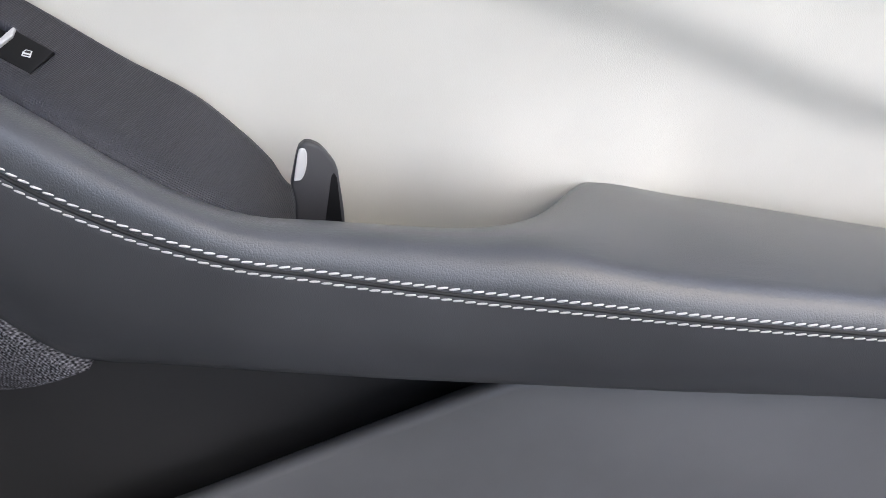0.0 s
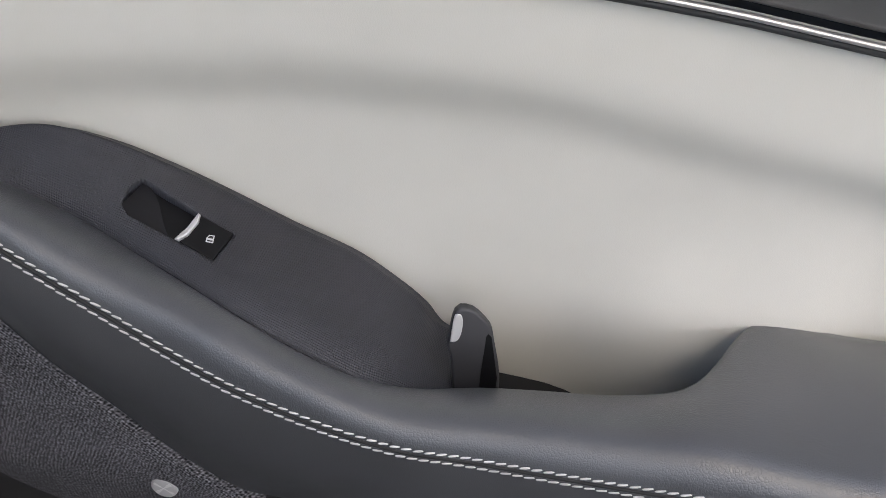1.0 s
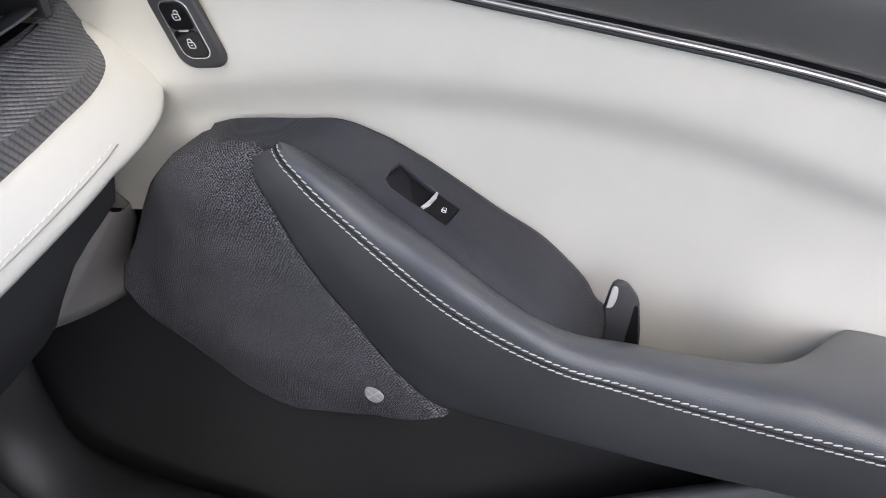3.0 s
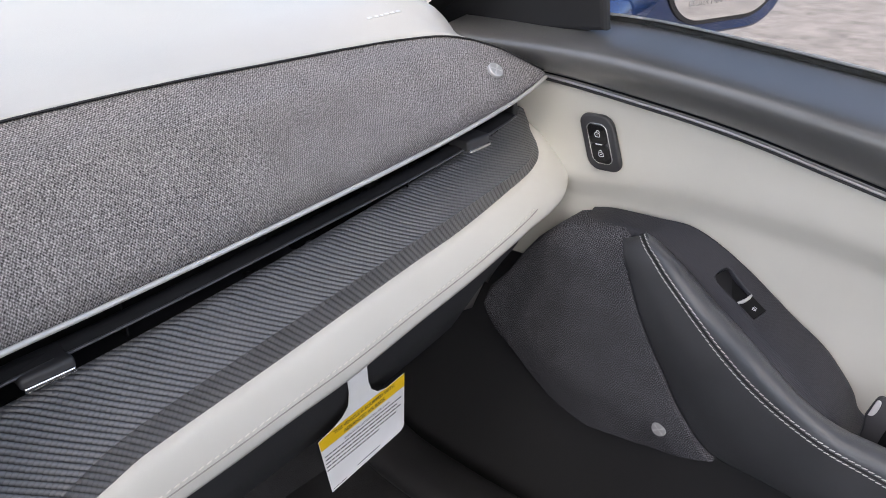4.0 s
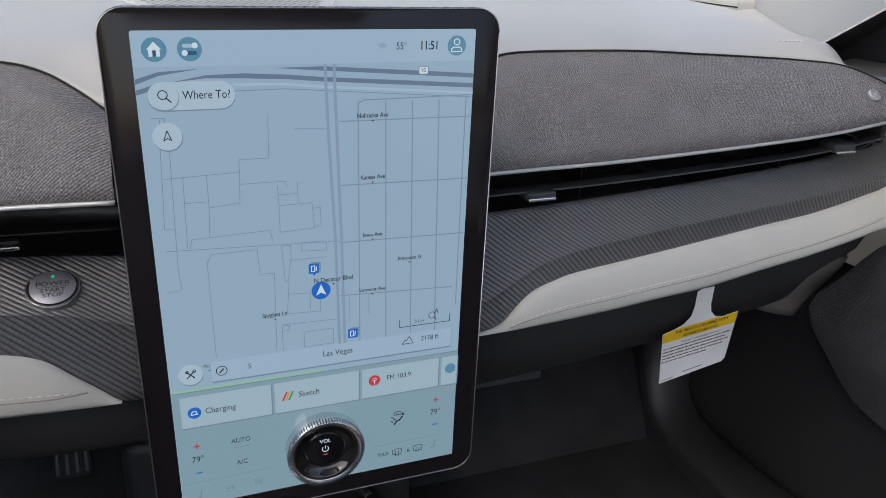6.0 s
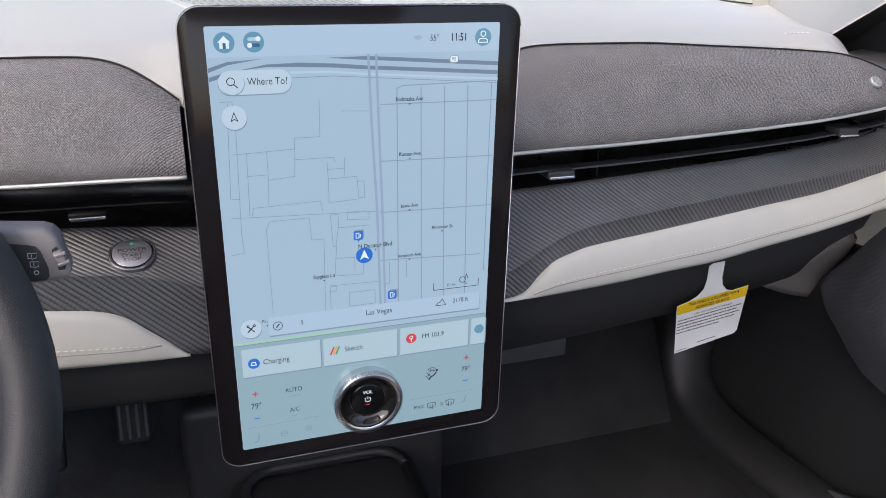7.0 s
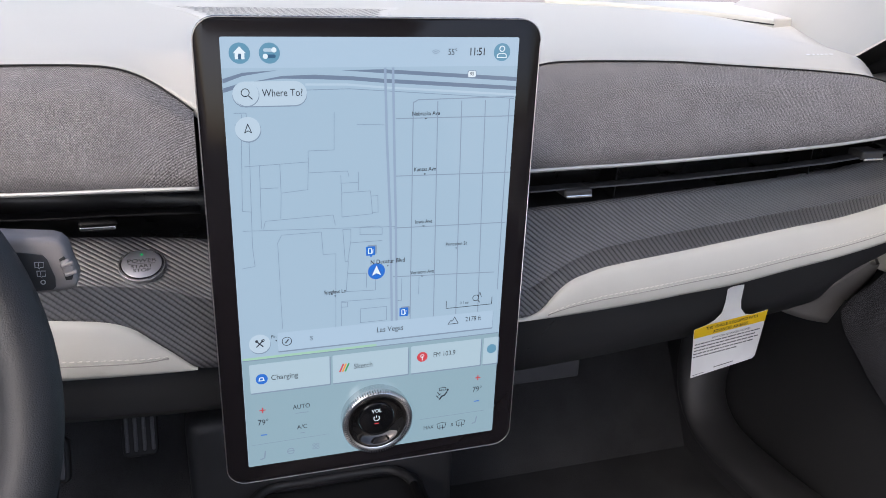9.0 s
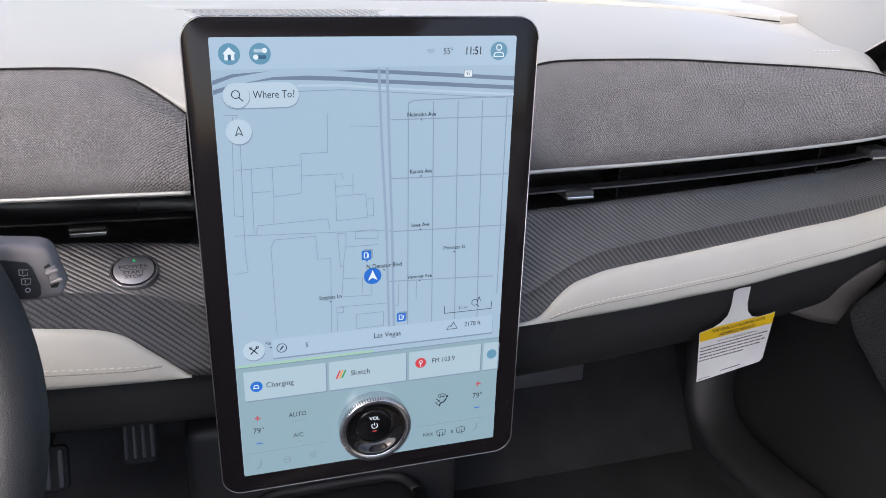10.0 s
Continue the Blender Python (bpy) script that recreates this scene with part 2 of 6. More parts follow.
def grid(rows, closed=False, cap=False, flip=False):
    """A skin over rows of points, with a map in metres (u along a row's index, v along the rows)."""
    bm = bmesh.new()
    lay = bm.loops.layers.uv.new("UVMap")
    nr, nc = len(rows), len(rows[0])
    R = [[Vector(p) for p in r] for r in rows]
    vs = [[bm.verts.new(p) for p in r] for r in R]
    us = [0.0]
    for i in range(1, nr):
        us.append(us[-1] + (R[i][nc // 2] - R[i - 1][nc // 2]).length)
    vv = []
    for r in R:
        a = [0.0]
        for j in range(1, nc + (1 if closed else 0)):
            a.append(a[-1] + (r[j % nc] - r[j - 1]).length)
        vv.append(a)
    for i in range(nr - 1):
        for j in range(nc if closed else nc - 1):
            k = (j + 1) % nc
            q = [vs[i][j], vs[i][k], vs[i + 1][k], vs[i + 1][j]]
            uv = [(us[i], vv[i][j]), (us[i], vv[i][j + 1]), (us[i + 1], vv[i + 1][j + 1]), (us[i + 1], vv[i + 1][j])]
            if flip:
                q.reverse(), uv.reverse()
            try:
                f = bm.faces.new(q)
            except ValueError:
                continue
            for lp, w in zip(f.loops, uv):
                lp[lay].uv = w
    if cap and closed:
        for r in (vs[0], vs[-1]):
            try:
                bm.faces.new(r)
            except ValueError:
                pass
        bmesh.ops.recalc_face_normals(bm, faces=bm.faces)
    return bm


def curve_at(knots, t):
    """Smooth value(s) at t through knots (t, a, b, ...), t rising; no overshoot to speak of."""
    k = knots
    if t <= k[0][0]:
        return Vector(k[0][1:])
    if t >= k[-1][0]:
        return Vector(k[-1][1:])
    i = max(j for j in range(len(k)) if k[j][0] <= t)
    i = min(i, len(k) - 2)

    def slope(j):
        if j <= 0 or j >= len(k) - 1:
            a, b = (k[0], k[1]) if j <= 0 else (k[-2], k[-1])
        else:
            a, b = k[j - 1], k[j + 1]
        return (Vector(b[1:]) - Vector(a[1:])) / (b[0] - a[0])

    h = k[i + 1][0] - k[i][0]
    s = (t - k[i][0]) / h
    p0, p1 = Vector(k[i][1:]), Vector(k[i + 1][1:])
    m0, m1 = slope(i) * h, slope(i + 1) * h
    return p0 * (2 * s**3 - 3 * s**2 + 1) + m0 * (s**3 - 2 * s**2 + s) + p1 * (-2 * s**3 + 3 * s**2) + m1 * (s**3 - s**2)


def one(knots, t):
    return curve_at([(k[0], k[1], 0) for k in knots], t)[0]


def steps(a, b, n):
    return [a + (b - a) * i / (n - 1) for i in range(n)]


def path_points(pts, n):
    """n points spread evenly along a smooth line through pts."""
    P = [Vector(p) for p in pts]
    d = [0.0]
    for a, b in zip(P, P[1:]):
        d.append(d[-1] + (b - a).length)
    kn = [(t, *p) for t, p in zip(d, P)]
    return [curve_at(kn, t) for t in steps(0, d[-1], n)]


def tube(pts, radius, n=8, squash=1.0, up=(0, 0, 1)):
    """A rod along pts; squash flattens it along 'up'."""
    P = [Vector(p) for p in pts]
    rows = []
    for i, p in enumerate(P):
        d = (P[min(i + 1, len(P) - 1)] - P[max(i - 1, 0)]).normalized()
        s = d.cross(Vector(up)).normalized()
        w = s.cross(d).normalized()
        rows.append([p + s * math.cos(a) * radius + w * math.sin(a) * radius * squash for a in (2 * math.pi * j / n for j in range(n))])
    return grid(rows, closed=True, cap=True)


def block(centre, size, bevel=0.0, seg=2, turn=None):
    bm = bmesh.new()
    bmesh.ops.create_cube(bm, size=1.0)
    bmesh.ops.scale(bm, vec=size, verts=bm.verts)
    if bevel:
        bmesh.ops.bevel(bm, geom=list(bm.edges), offset=bevel, segments=seg, profile=0.5, affect="EDGES")
    m = Matrix.Translation(centre)
    if turn is not None:
        m = m @ turn
    bmesh.ops.transform(bm, matrix=m, verts=bm.verts)
    return bm


def plate(outline, thick, bevel=0.0, m=None, seg=2):
    """A slab with the outline (x, y) standing up by 'thick' along z, its top edge rounded; then moved by m."""
    bm = bmesh.new()
    lay = bm.loops.layers.uv.new("UVMap")
    low = [bm.verts.new((x, y, 0)) for x, y in outline]
    f = bm.faces.new(low)
    if f.calc_area() and f.normal.z < 0:
        f.normal_flip()
    bm.normal_update()
    if bm.faces[:][0].normal.z < 0:
        bmesh.ops.reverse_faces(bm, faces=bm.faces)
    r = bmesh.ops.extrude_face_region(bm, geom=bm.faces[:])
    top = [v for v in r["geom"] if isinstance(v, bmesh.types.BMVert)]
    bmesh.ops.translate(bm, vec=(0, 0, thick), verts=top)
    bmesh.ops.recalc_face_normals(bm, faces=bm.faces)
    if bevel:
        ts = set(top)
        es = [e for e in bm.edges if e.verts[0] in ts and e.verts[1] in ts]
        bmesh.ops.bevel(bm, geom=es, offset=bevel, segments=seg, profile=0.5, affect="EDGES")
    for fc in bm.faces:
        for lp in fc.loops:
            lp[lay].uv = lp.vert.co.xy
    if m is not None:
        bmesh.ops.transform(bm, matrix=m, verts=bm.verts)
    return bm


def rounded(w, h, r, n=6, cx=0.0, cy=0.0):
    out = []
    for sx, sy, a0 in ((1, 1, 0), (-1, 1, 90), (-1, -1, 180), (1, -1, 270)):
        for i in range(n + 1):
            a = radians(a0 + 90 * i / n)
            out.append((cx + sx * (w / 2 - r) + r * math.cos(a), cy + sy * (h / 2 - r) + r * math.sin(a)))
    return out


def circle(r, n=32, cx=0.0, cy=0.0, sq=1.0):
    return [(cx + r * math.cos(2 * math.pi * i / n), cy + r * sq * math.sin(2 * math.pi * i / n)) for i in range(n)]


def turned(profile, n=48, m=None):
    """A body of revolution about z from (radius, height) pairs."""
    rows = [[(r * math.cos(a), r * math.sin(a), z) for r, z in profile] for a in (2 * math.pi * i / n for i in range(n))]
    rows.append(rows[0])
    bm = grid(rows)
    bmesh.ops.remove_doubles(bm, verts=bm.verts, dist=1e-6)
    bmesh.ops.recalc_face_normals(bm, faces=bm.faces)
    if m is not None:
        bmesh.ops.transform(bm, matrix=m, verts=bm.verts)
    return bm


def lettering(text, size, m, align="CENTER", squeeze=1.0, thick=0.0, bold=0.0):
    """Raised letters as a mesh in the xy plane, moved by m."""
    cu = bpy.data.curves.new("letters", "FONT")
    cu.body, cu.size, cu.align_x, cu.align_y = text, size, align, "CENTER"
    cu.extrude = thick
    cu.offset = bold
    cu.resolution_u = 3
    ob = bpy.data.objects.new("letters", cu)
    me = bpy.data.meshes.new_from_object(ob)
    bm = bmesh.new()
    bm.from_mesh(me)
    bpy.data.objects.remove(ob)
    bpy.data.meshes.remove(me)
    bmesh.ops.transform(bm, matrix=m @ Matrix.Diagonal((squeeze, 1, 1, 1)), verts=bm.verts)
    return bm


def basis(origin, right, up):
    """A frame whose x runs along right, y along up, z towards the viewer."""
    x = Vector(right).normalized()
    z = x.cross(Vector(up)).normalized()
    y = z.cross(x)
    return Matrix.Translation(origin) @ Matrix((x, y, z)).transposed().to_4x4()


def merged(*bms):
    out = bmesh.new()
    for b in bms:
        me = bpy.data.meshes.new("tmp")
        b.to_mesh(me)
        b.free()
        out.from_mesh(me)
        bpy.data.meshes.remove(me)
    return out


def smooth_step(x):
    x = min(1.0, max(0.0, x))
    return x * x * (3 - 2 * x)


def pieces(name, me, places, parent):
    """Alike pieces as objects of their own on one mesh."""
    for m in places:
        ob = new(name, me)
        ob.matrix_basis = m
        hang(ob, parent)


def mesh_of(bm, material, name, smooth=True):
    me = bpy.data.meshes.new(name)
    bm.normal_update()
    bm.to_mesh(me)
    bm.free()
    me.materials.append(material)
    for f in me.polygons:
        f.use_smooth = smooth
    return me


def along(pts, pitch, lift=0.0):
    """Poses spaced by pitch along a line, x along it."""
    P = [Vector(p) for p in pts]
    d = [0.0]
    for a, b in zip(P, P[1:]):
        d.append(d[-1] + (b - a).length)
    kn = [(t, *p) for t, p in zip(d, P)]
    out, t = [], pitch / 2
    while t < d[-1] - pitch / 2:
        a, b = curve_at(kn, t - pitch * 0.3), curve_at(kn, t + pitch * 0.3)
        out.append((curve_at(kn, t), (b - a).normalized()))
        t += pitch
    return out


def stitch_mesh(length, r, material):
    rows = []
    for s, k in ((-0.5, 0.25), (-0.42, 0.75), (-0.2, 1.0), (0.2, 1.0), (0.42, 0.75), (0.5, 0.25)):
        rows.append([(s * length, r * k * math.cos(a), r * k * math.sin(a) * 0.8) for a in (2 * math.pi * j / 6 for j in range(6))])
    return mesh_of(grid(rows, closed=True, cap=True), material, "stitch")


def stitch_row(pts, normal, pitch, length, r, material, parent, slant=0.0):
    me = stitch_mesh(length, r, material)
    nrm = Vector(normal)
    places = []
    for p, d in along(pts, pitch):
        s = nrm.cross(d).normalized()
        w = d.cross(s).normalized()
        x = (d + s * slant).normalized()
        y = w.cross(x)
        places.append(Matrix.Translation(p) @ Matrix((x, y, w)).transposed().to_4x4())
    pieces("stitch", me, places, parent)


# ---- the cabin shell ----
def slab(name, corners, thick, material, label, category="", inward=(0, 0, 0.4)):
    """A flat panel with thickness, grown away from the cabin's middle."""
    c = [Vector(p) for p in corners]
    nrm = (c[1] - c[0]).cross(c[2] - c[0]).normalized()
    if nrm.dot(Vector(inward) - c[0]) > 0:
        nrm = -nrm
    bm = bmesh.new()
    a = [bm.verts.new(p) for p in c]
    b = [bm.verts.new(p + nrm * thick) for p in c]
    bm.faces.new(a), bm.faces.new(b)
    for i in range(len(c)):
        k = (i + 1) % len(c)
        bm.faces.new((a[i], a[k], b[k], b[i]))
    bmesh.ops.recalc_face_normals(bm, faces=bm.faces)
    return tagged(part(name, bm, material, None, label, smooth=False), category=category or name, kind="structure")


FLOOR_Z = 0.02
slab("floor", [(-0.72, -1.6, FLOOR_Z), (0.72, -1.6, FLOOR_Z), (0.72, 0.88, FLOOR_Z), (-0.72, 0.88, FLOOR_Z)], 0.05, CARPET, "black carpeted floor of the car's front cabin", "floor")
slab("toe_board", [(-0.72, 0.88, FLOOR_Z), (0.72, 0.88, FLOOR_Z), (0.72, 1.12, 0.42), (-0.72, 1.12, 0.42)], 0.03, CARPET, "black carpeted sloping toe board of the footwell", "floor")
slab("firewall", [(-0.72, 1.12, 0.42), (0.72, 1.12, 0.42), (0.72, 1.16, 0.79), (-0.72, 1.16, 0.79)], 0.03, DARK_PLASTIC, "dark lined bulkhead behind the dashboard", "wall")
# Unseen roof; its front strip is widened to shade the dash's front corner.
roof = bmesh.new()
for x0, x1, y0, y1 in ((-0.56, -0.42, -1.5, 0.18), (0.42, 0.56, -1.5, 0.18), (-0.42, 0.42, -0.10, 0.18), (-0.42, 0.42, -1.5, -1.3)):
    q = block(((x0 + x1) / 2, (y0 + y1) / 2, 1.26), (x1 - x0, y1 - y0, 0.04))
    me_ = bpy.data.meshes.new("tmp")
    q.to_mesh(me_)
    q.free()
    roof.from_mesh(me_)
    bpy.data.meshes.remove(me_)
tagged(part("ceiling", roof, HEADLINER, None, "unseen pale headliner round the glass roof, front strip widened to block light", smooth=False), category="ceiling", kind="structure")
# Unseen plain walls added behind and left, beige to bounce light forward.
slab("wall_rear", [(-0.72, -1.6, 0.02), (0.72, -1.6, 0.02), (0.72, -1.6, 0.75), (-0.72, -1.6, 0.75)], 0.04, BEIGE, "unseen pale wall closing the rear of the cabin", "wall")
slab("wall_left", [(-0.72, -1.6, 0.02), (-0.72, 1.16, 0.02), (-0.72, 1.16, 0.72), (-0.72, -1.6, 0.66)], 0.04, BEIGE, "unseen pale wall closing the driver's side", "wall")
slab("wall_right", [(0.80, -1.6, 0.02), (0.80, -0.55, 0.02), (0.80, -0.55, 0.70), (0.80, -1.6, 0.70)], 0.04, BEIGE, "pale rear side trim", "wall")
slab("side_trim", [(0.70, 0.50, 0.02), (0.70, 1.16, 0.02), (0.70, 1.16, 0.74), (0.70, 0.50, 0.66)], 0.03, DARK_PLASTIC, "dark trim on the side of the footwell", "trim")
slab("sill_trim", [(0.66, -1.6, 0.14), (0.66, 0.62, 0.14), (0.86, 0.62, 0.12), (0.86, -1.6, 0.12)], 0.06, DARK_PLASTIC, "dark plastic door sill", "trim", (0, 0, 2))

SCREEN_GLASS = tinted("windscreen_glass", (0.85, 0.86, 0.85))
slab("windscreen", [(-0.68, 1.17, 0.80), (0.68, 1.17, 0.80), (0.55, 0.18, 1.245), (-0.55, 0.18, 1.245)], 0.005, SCREEN_GLASS, "clear raked windscreen", "windscreen")
slab("roof_glass", [(-0.43, -0.09, 1.275), (0.43, -0.09, 1.275), (0.43, -1.31, 1.275), (-0.43, -1.31, 1.275)], 0.005, tinted("roof_tint", (0.5, 0.5, 0.5)), "tinted glass roof panel", "window")

# ---- ground outside ----
GROUND = carpet("pale_concrete", (0.27, 0.245, 0.225))
gb = bmesh.new()
bmesh.ops.create_grid(gb, x_segments=24, y_segments=24, size=600)
for v in gb.verts:
    v.co.z = -0.30
tagged(part("ground", gb, GROUND, None, "pale dry concrete ground outside the car"), category="ground", kind="structure")


# ---- passenger door ----
def door_x(y):
    """The inner face of the door card."""
    return 0.667 + 0.14 * (0.404 - y)


BELT = [(-0.9, 0.50), (-0.3, 0.545), (-0.1, 0.585), (0.02, 0.620), (0.076, 0.638), (0.119, 0.650), (0.173, 0.663), (0.246, 0.680), (0.33, 0.699), (0.425, 0.713), (0.497, 0.721), (0.62, 0.728)]
SILL = [(-0.9, 0.60), (-0.3, 0.672), (0.0, 0.714), (0.1415, 0.733), (0.227, 0.7445), (0.341, 0.759), (0.438, 0.768), (0.52, 0.7665), (0.62, 0.761)]
CREASE = [(-0.9, 0.36), (-0.1, 0.515), (0.025, 0.563), (0.064, 0.576), (0.109, 0.594), (0.154, 0.609), (0.2, 0.619), (0.243, 0.627), (0.29, 0.631), (0.34, 0.634), (0.42, 0.630), (0.47, 0.624), (0.62, 0.60)]
REAR = -0.55

door = thing("passenger_door", "closed car door with a beige card, black leather armrest and chrome strip", "car door", at=(0.72, 0.0, 0.12))


def card_x(y, z):
    under = one(CREASE, y) - z
    # bulge added to catch light and brighten the card beside the armrest hump
    grip = 0.013 * smooth_step((0.540 - z) / 0.09) * smooth_step((y + 0.02) / 0.05) * (1 - smooth_step((y - 0.085) / 0.07))
    return door_x(y) + 0.0085 * smooth_step((under + 0.010) / 0.032) - 0.003 * smooth_step((under + 0.05) / 0.045) + 0.004 - grip


def card_low(y):
    return 0.36 + 0.07 * smooth_step((y - 0.14) / 0.06) + 0.10 * smooth_step((y - 0.33) / 0.1)


rows = []
for y in steps(REAR, 0.60, 116):
    lo, hi = card_low(y), one(BELT, y)
    rows.append([(card_x(y, z), y, z) for z in steps(lo, hi, 40)])
part("card", grid(rows), BEIGE, door, "smooth beige vinyl door card with a soft crease")
rows = [[(door_x(y) + 0.05, y, 0.10), (door_x(y) + 0.05, y, one(BELT, y) + 0.02)] for y in steps(REAR, 0.60, 24)]
part("inner_shell", grid(rows), DARK_PLASTIC, door)

# black shoulder above the chrome strip
rows = []
for y in steps(REAR, 0.60, 80):
    x, zb, zs = door_x(y), one(BELT, y), one(SILL, y)
    h = zs - zb
    prof = [(0.012, 0.0045), (0.0, 0.0045), (-0.005, h * 0.10), (-0.0105, h * 0.20), (-0.0155, h * 0.31), (-0.0195, h * 0.42), (-0.0220, h * 0.53), (-0.0215, h * 0.63), (-0.0165, h * 0.71), (-0.007, h * 0.77), (0.005, h * 0.82), (0.018, h * 0.87), (0.031, h * 0.925), (0.037, h * 0.945), (0.038, h * 0.85)]
    kn = [(i, a, b) for i, (a, b) in enumerate(prof)]
    rows.append([(x + p[0], y, zb + p[1]) for p in (curve_at(kn, t) for t in steps(0, len(prof) - 1, 30))])
part("shoulder", grid(rows), SHOULDER, door, "black soft-skin shoulder below the window")
part("window_seal", tube([(door_x(y) + 0.040, y, one(SILL, y) - 0.003) for y in steps(REAR, 0.56, 40)], 0.005, 8), RUBBER, door, "black rubber window seal")
part("seal_bead", tube([(door_x(y) + 0.0375, y, one(SILL, y) + 0.0022) for y in steps(REAR, 0.56, 40)], 0.0012, 6), SATIN, door, "thin bright bead on the window seal")
part("chrome_strip", tube([(door_x(y) - 0.0022, y, one(BELT, y)) for y in steps(REAR, 0.52, 70)], 0.0016, 10, 0.8, (0, 0, 1)), DOOR_CHROME, door, "slim chrome strip across the door")
part("strip_gap", tube([(door_x(y) + 0.001, y, one(BELT, y) - 0.0036) for y in steps(REAR, 0.52, 70)], 0.0016, 6), DARK_PLASTIC, door)

# armrest: stitch line, crease beside the switch panel, lower edge
STITCH = [(0.637, 0.376, 0.610), (0.629, 0.370, 0.611), (0.622, 0.361, 0.607), (0.618, 0.352, 0.602), (0.615, 0.343, 0.595), (0.613, 0.324, 0.579), (0.612, 0.304, 0.562), (0.610, 0.284, 0.547), (0.606, 0.260, 0.534), (0.604, 0.236, 0.523), (0.602, 0.211, 0.515), (0.602, 0.189, 0.509), (0.604, 0.168, 0.505), (0.605, 0.145, 0.501), (0.605, 0.114, 0.4975), (0.605, 0.07, 0.4935), (0.605, 0.004, 0.4885), (0.606, -0.06, 0.4845), (0.612, -0.25, 0.468), (0.62, -0.5, 0.45)]
KERB = [(0.645, 0.376, 0.609), (0.648, 0.368, 0.605), (0.650, 0.358, 0.598), (0.650, 0.345, 0.590), (0.648, 0.330, 0.582), (0.643, 0.314, 0.575), (0.637, 0.296, 0.569), (0.631, 0.277, 0.562), (0.626, 0.258, 0.553), (0.624, 0.239, 0.541), (0.624, 0.217, 0.528), (0.632, 0.195, 0.514), (0.645, 0.170, 0.503), (0.650, 0.145, 0.4985), (0.653, 0.110, 0.4965), (0.660, 0.080, 0.499), (0.718, 0.046, 0.4825), (0.722, 0.0, 0.473), (0.748, -0.22, 0.43), (0.79, -0.5, 0.40)]
S = path_points(STITCH, 120)
dist = [0.0]
for a, b in zip(STITCH, STITCH[1:]):
    dist.append(dist[-1] + (Vector(b) - Vector(a)).length)
kn_kerb = [(d, *p) for d, p in zip(dist, KERB)]
def pad_rise(t, w):
    """Rise of the pad across its width w: the ridge keeps its distance from the seam."""
    peak = min(0.42 * w, 0.0195)
    u = t * w / peak * 0.42 if t * w < peak else 0.42 + 0.58 * (t * w - peak) / (w - peak)
    return math.sin(math.pi * min(1.0, u) ** 0.8)


rows, upper_row, lower_row = [], [], []
for i, d in enumerate(steps(0, dist[-1], 120)):
    a, b = S[i], curve_at(kn_kerb, d)
    w = (b - a).length
    up = Vector((-0.45, 0.0, 1.0)).normalized()
    lift = (min(0.0165, w * 0.36) - 0.002 * smooth_step((w - 0.045) / 0.07)) * (0.35 + 0.65 * smooth_step(d / 0.05))
    row = []
    for t in steps(0, 1, 24):
        row.append(a.lerp(b, t) + up * (lift * pad_rise(t, w) - 0.005 * t ** 5))
    t = min(0.3, 0.0010 / max(w, 0.004))
    upper_row.append(a.lerp(b, t) + up * (lift * pad_rise(t, w) + 0.0003))
    # roll the far edge down into the grip or the switch panel
    row.append(b + Vector((0.005, 0, -0.010)))
    row.append(b + Vector((0.006, 0, -0.03)))
    rows.append(row)
armrest = part("armrest_pad", grid(rows, flip=True), BLACK_LEATHER, door, "padded black leather armrest with twin pale stitching")

LOWER = [(0.632, 0.392, 0.603), (0.626, 0.388, 0.600), (0.620, 0.384, 0.594), (0.617, 0.378, 0.587), (0.616, 0.372, 0.575), (0.616, 0.365, 0.555), (0.616, 0.350, 0.526), (0.619, 0.334, 0.497), (0.620, 0.315, 0.466), (0.621, 0.292, 0.441), (0.622, 0.272, 0.434), (0.620, 0.245, 0.436), (0.618, 0.215, 0.437), (0.617, 0.18, 0.437), (0.616, 0.14, 0.437), (0.616, 0.07, 0.437), (0.616, 0.004, 0.437), (0.617, -0.06, 0.437), (0.622, -0.25, 0.43), (0.63, -0.5, 0.42)]
kn_low = [(d, *p) for d, p in zip(dist, LOWER)]
rows = []
for i, d in enumerate(steps(0, dist[-1], 120)):
    a, b = S[i], curve_at(kn_low, d)
    w = (b - a).length
    out = Vector((-1, 0, 0.1))
    row = [a + Vector((0.004, 0, 0.0015))]
    for t in steps(0, 1, 14):
        row.append(a.lerp(b, t) + out * min(0.006, w * 0.07) * math.sin(math.pi * t))
    t = min(0.5, 0.0031 / max(w, 0.004))
    lower_row.append(a.lerp(b, t) + out * (min(0.006, w * 0.07) * math.sin(math.pi * t) + 0.0003))
    row.append(b + Vector((0.004, 0, -0.003)))
    row.append(b + Vector((0.05, 0, -0.002)))
    rows.append(row)
side = part("armrest_side", grid(rows), BLACK_SKIN, door, "black skin side of the armrest")

# twin rows of stitches with a dark seam between
seam_up = Vector((-0.8, 0.0, 0.6)).normalized()
seam_row = [p.lerp(q, 0.5) + Vector((0.0003, 0, 0)) for p, q in zip(upper_row, lower_row)]
part("seam", tube(seam_row, 0.0010, 6), RUBBER, door, "dark seam between the rows of stitches")
stitch_row(upper_row[:int(len(upper_row) * 0.88)], seam_up, 0.0046, 0.0042, 0.00048, THREAD, armrest, 0.22)
stitch_row(lower_row[:int(len(lower_row) * 0.88)], (-1, 0, 0.2), 0.0046, 0.0042, 0.00048, THREAD, side, 0.18)

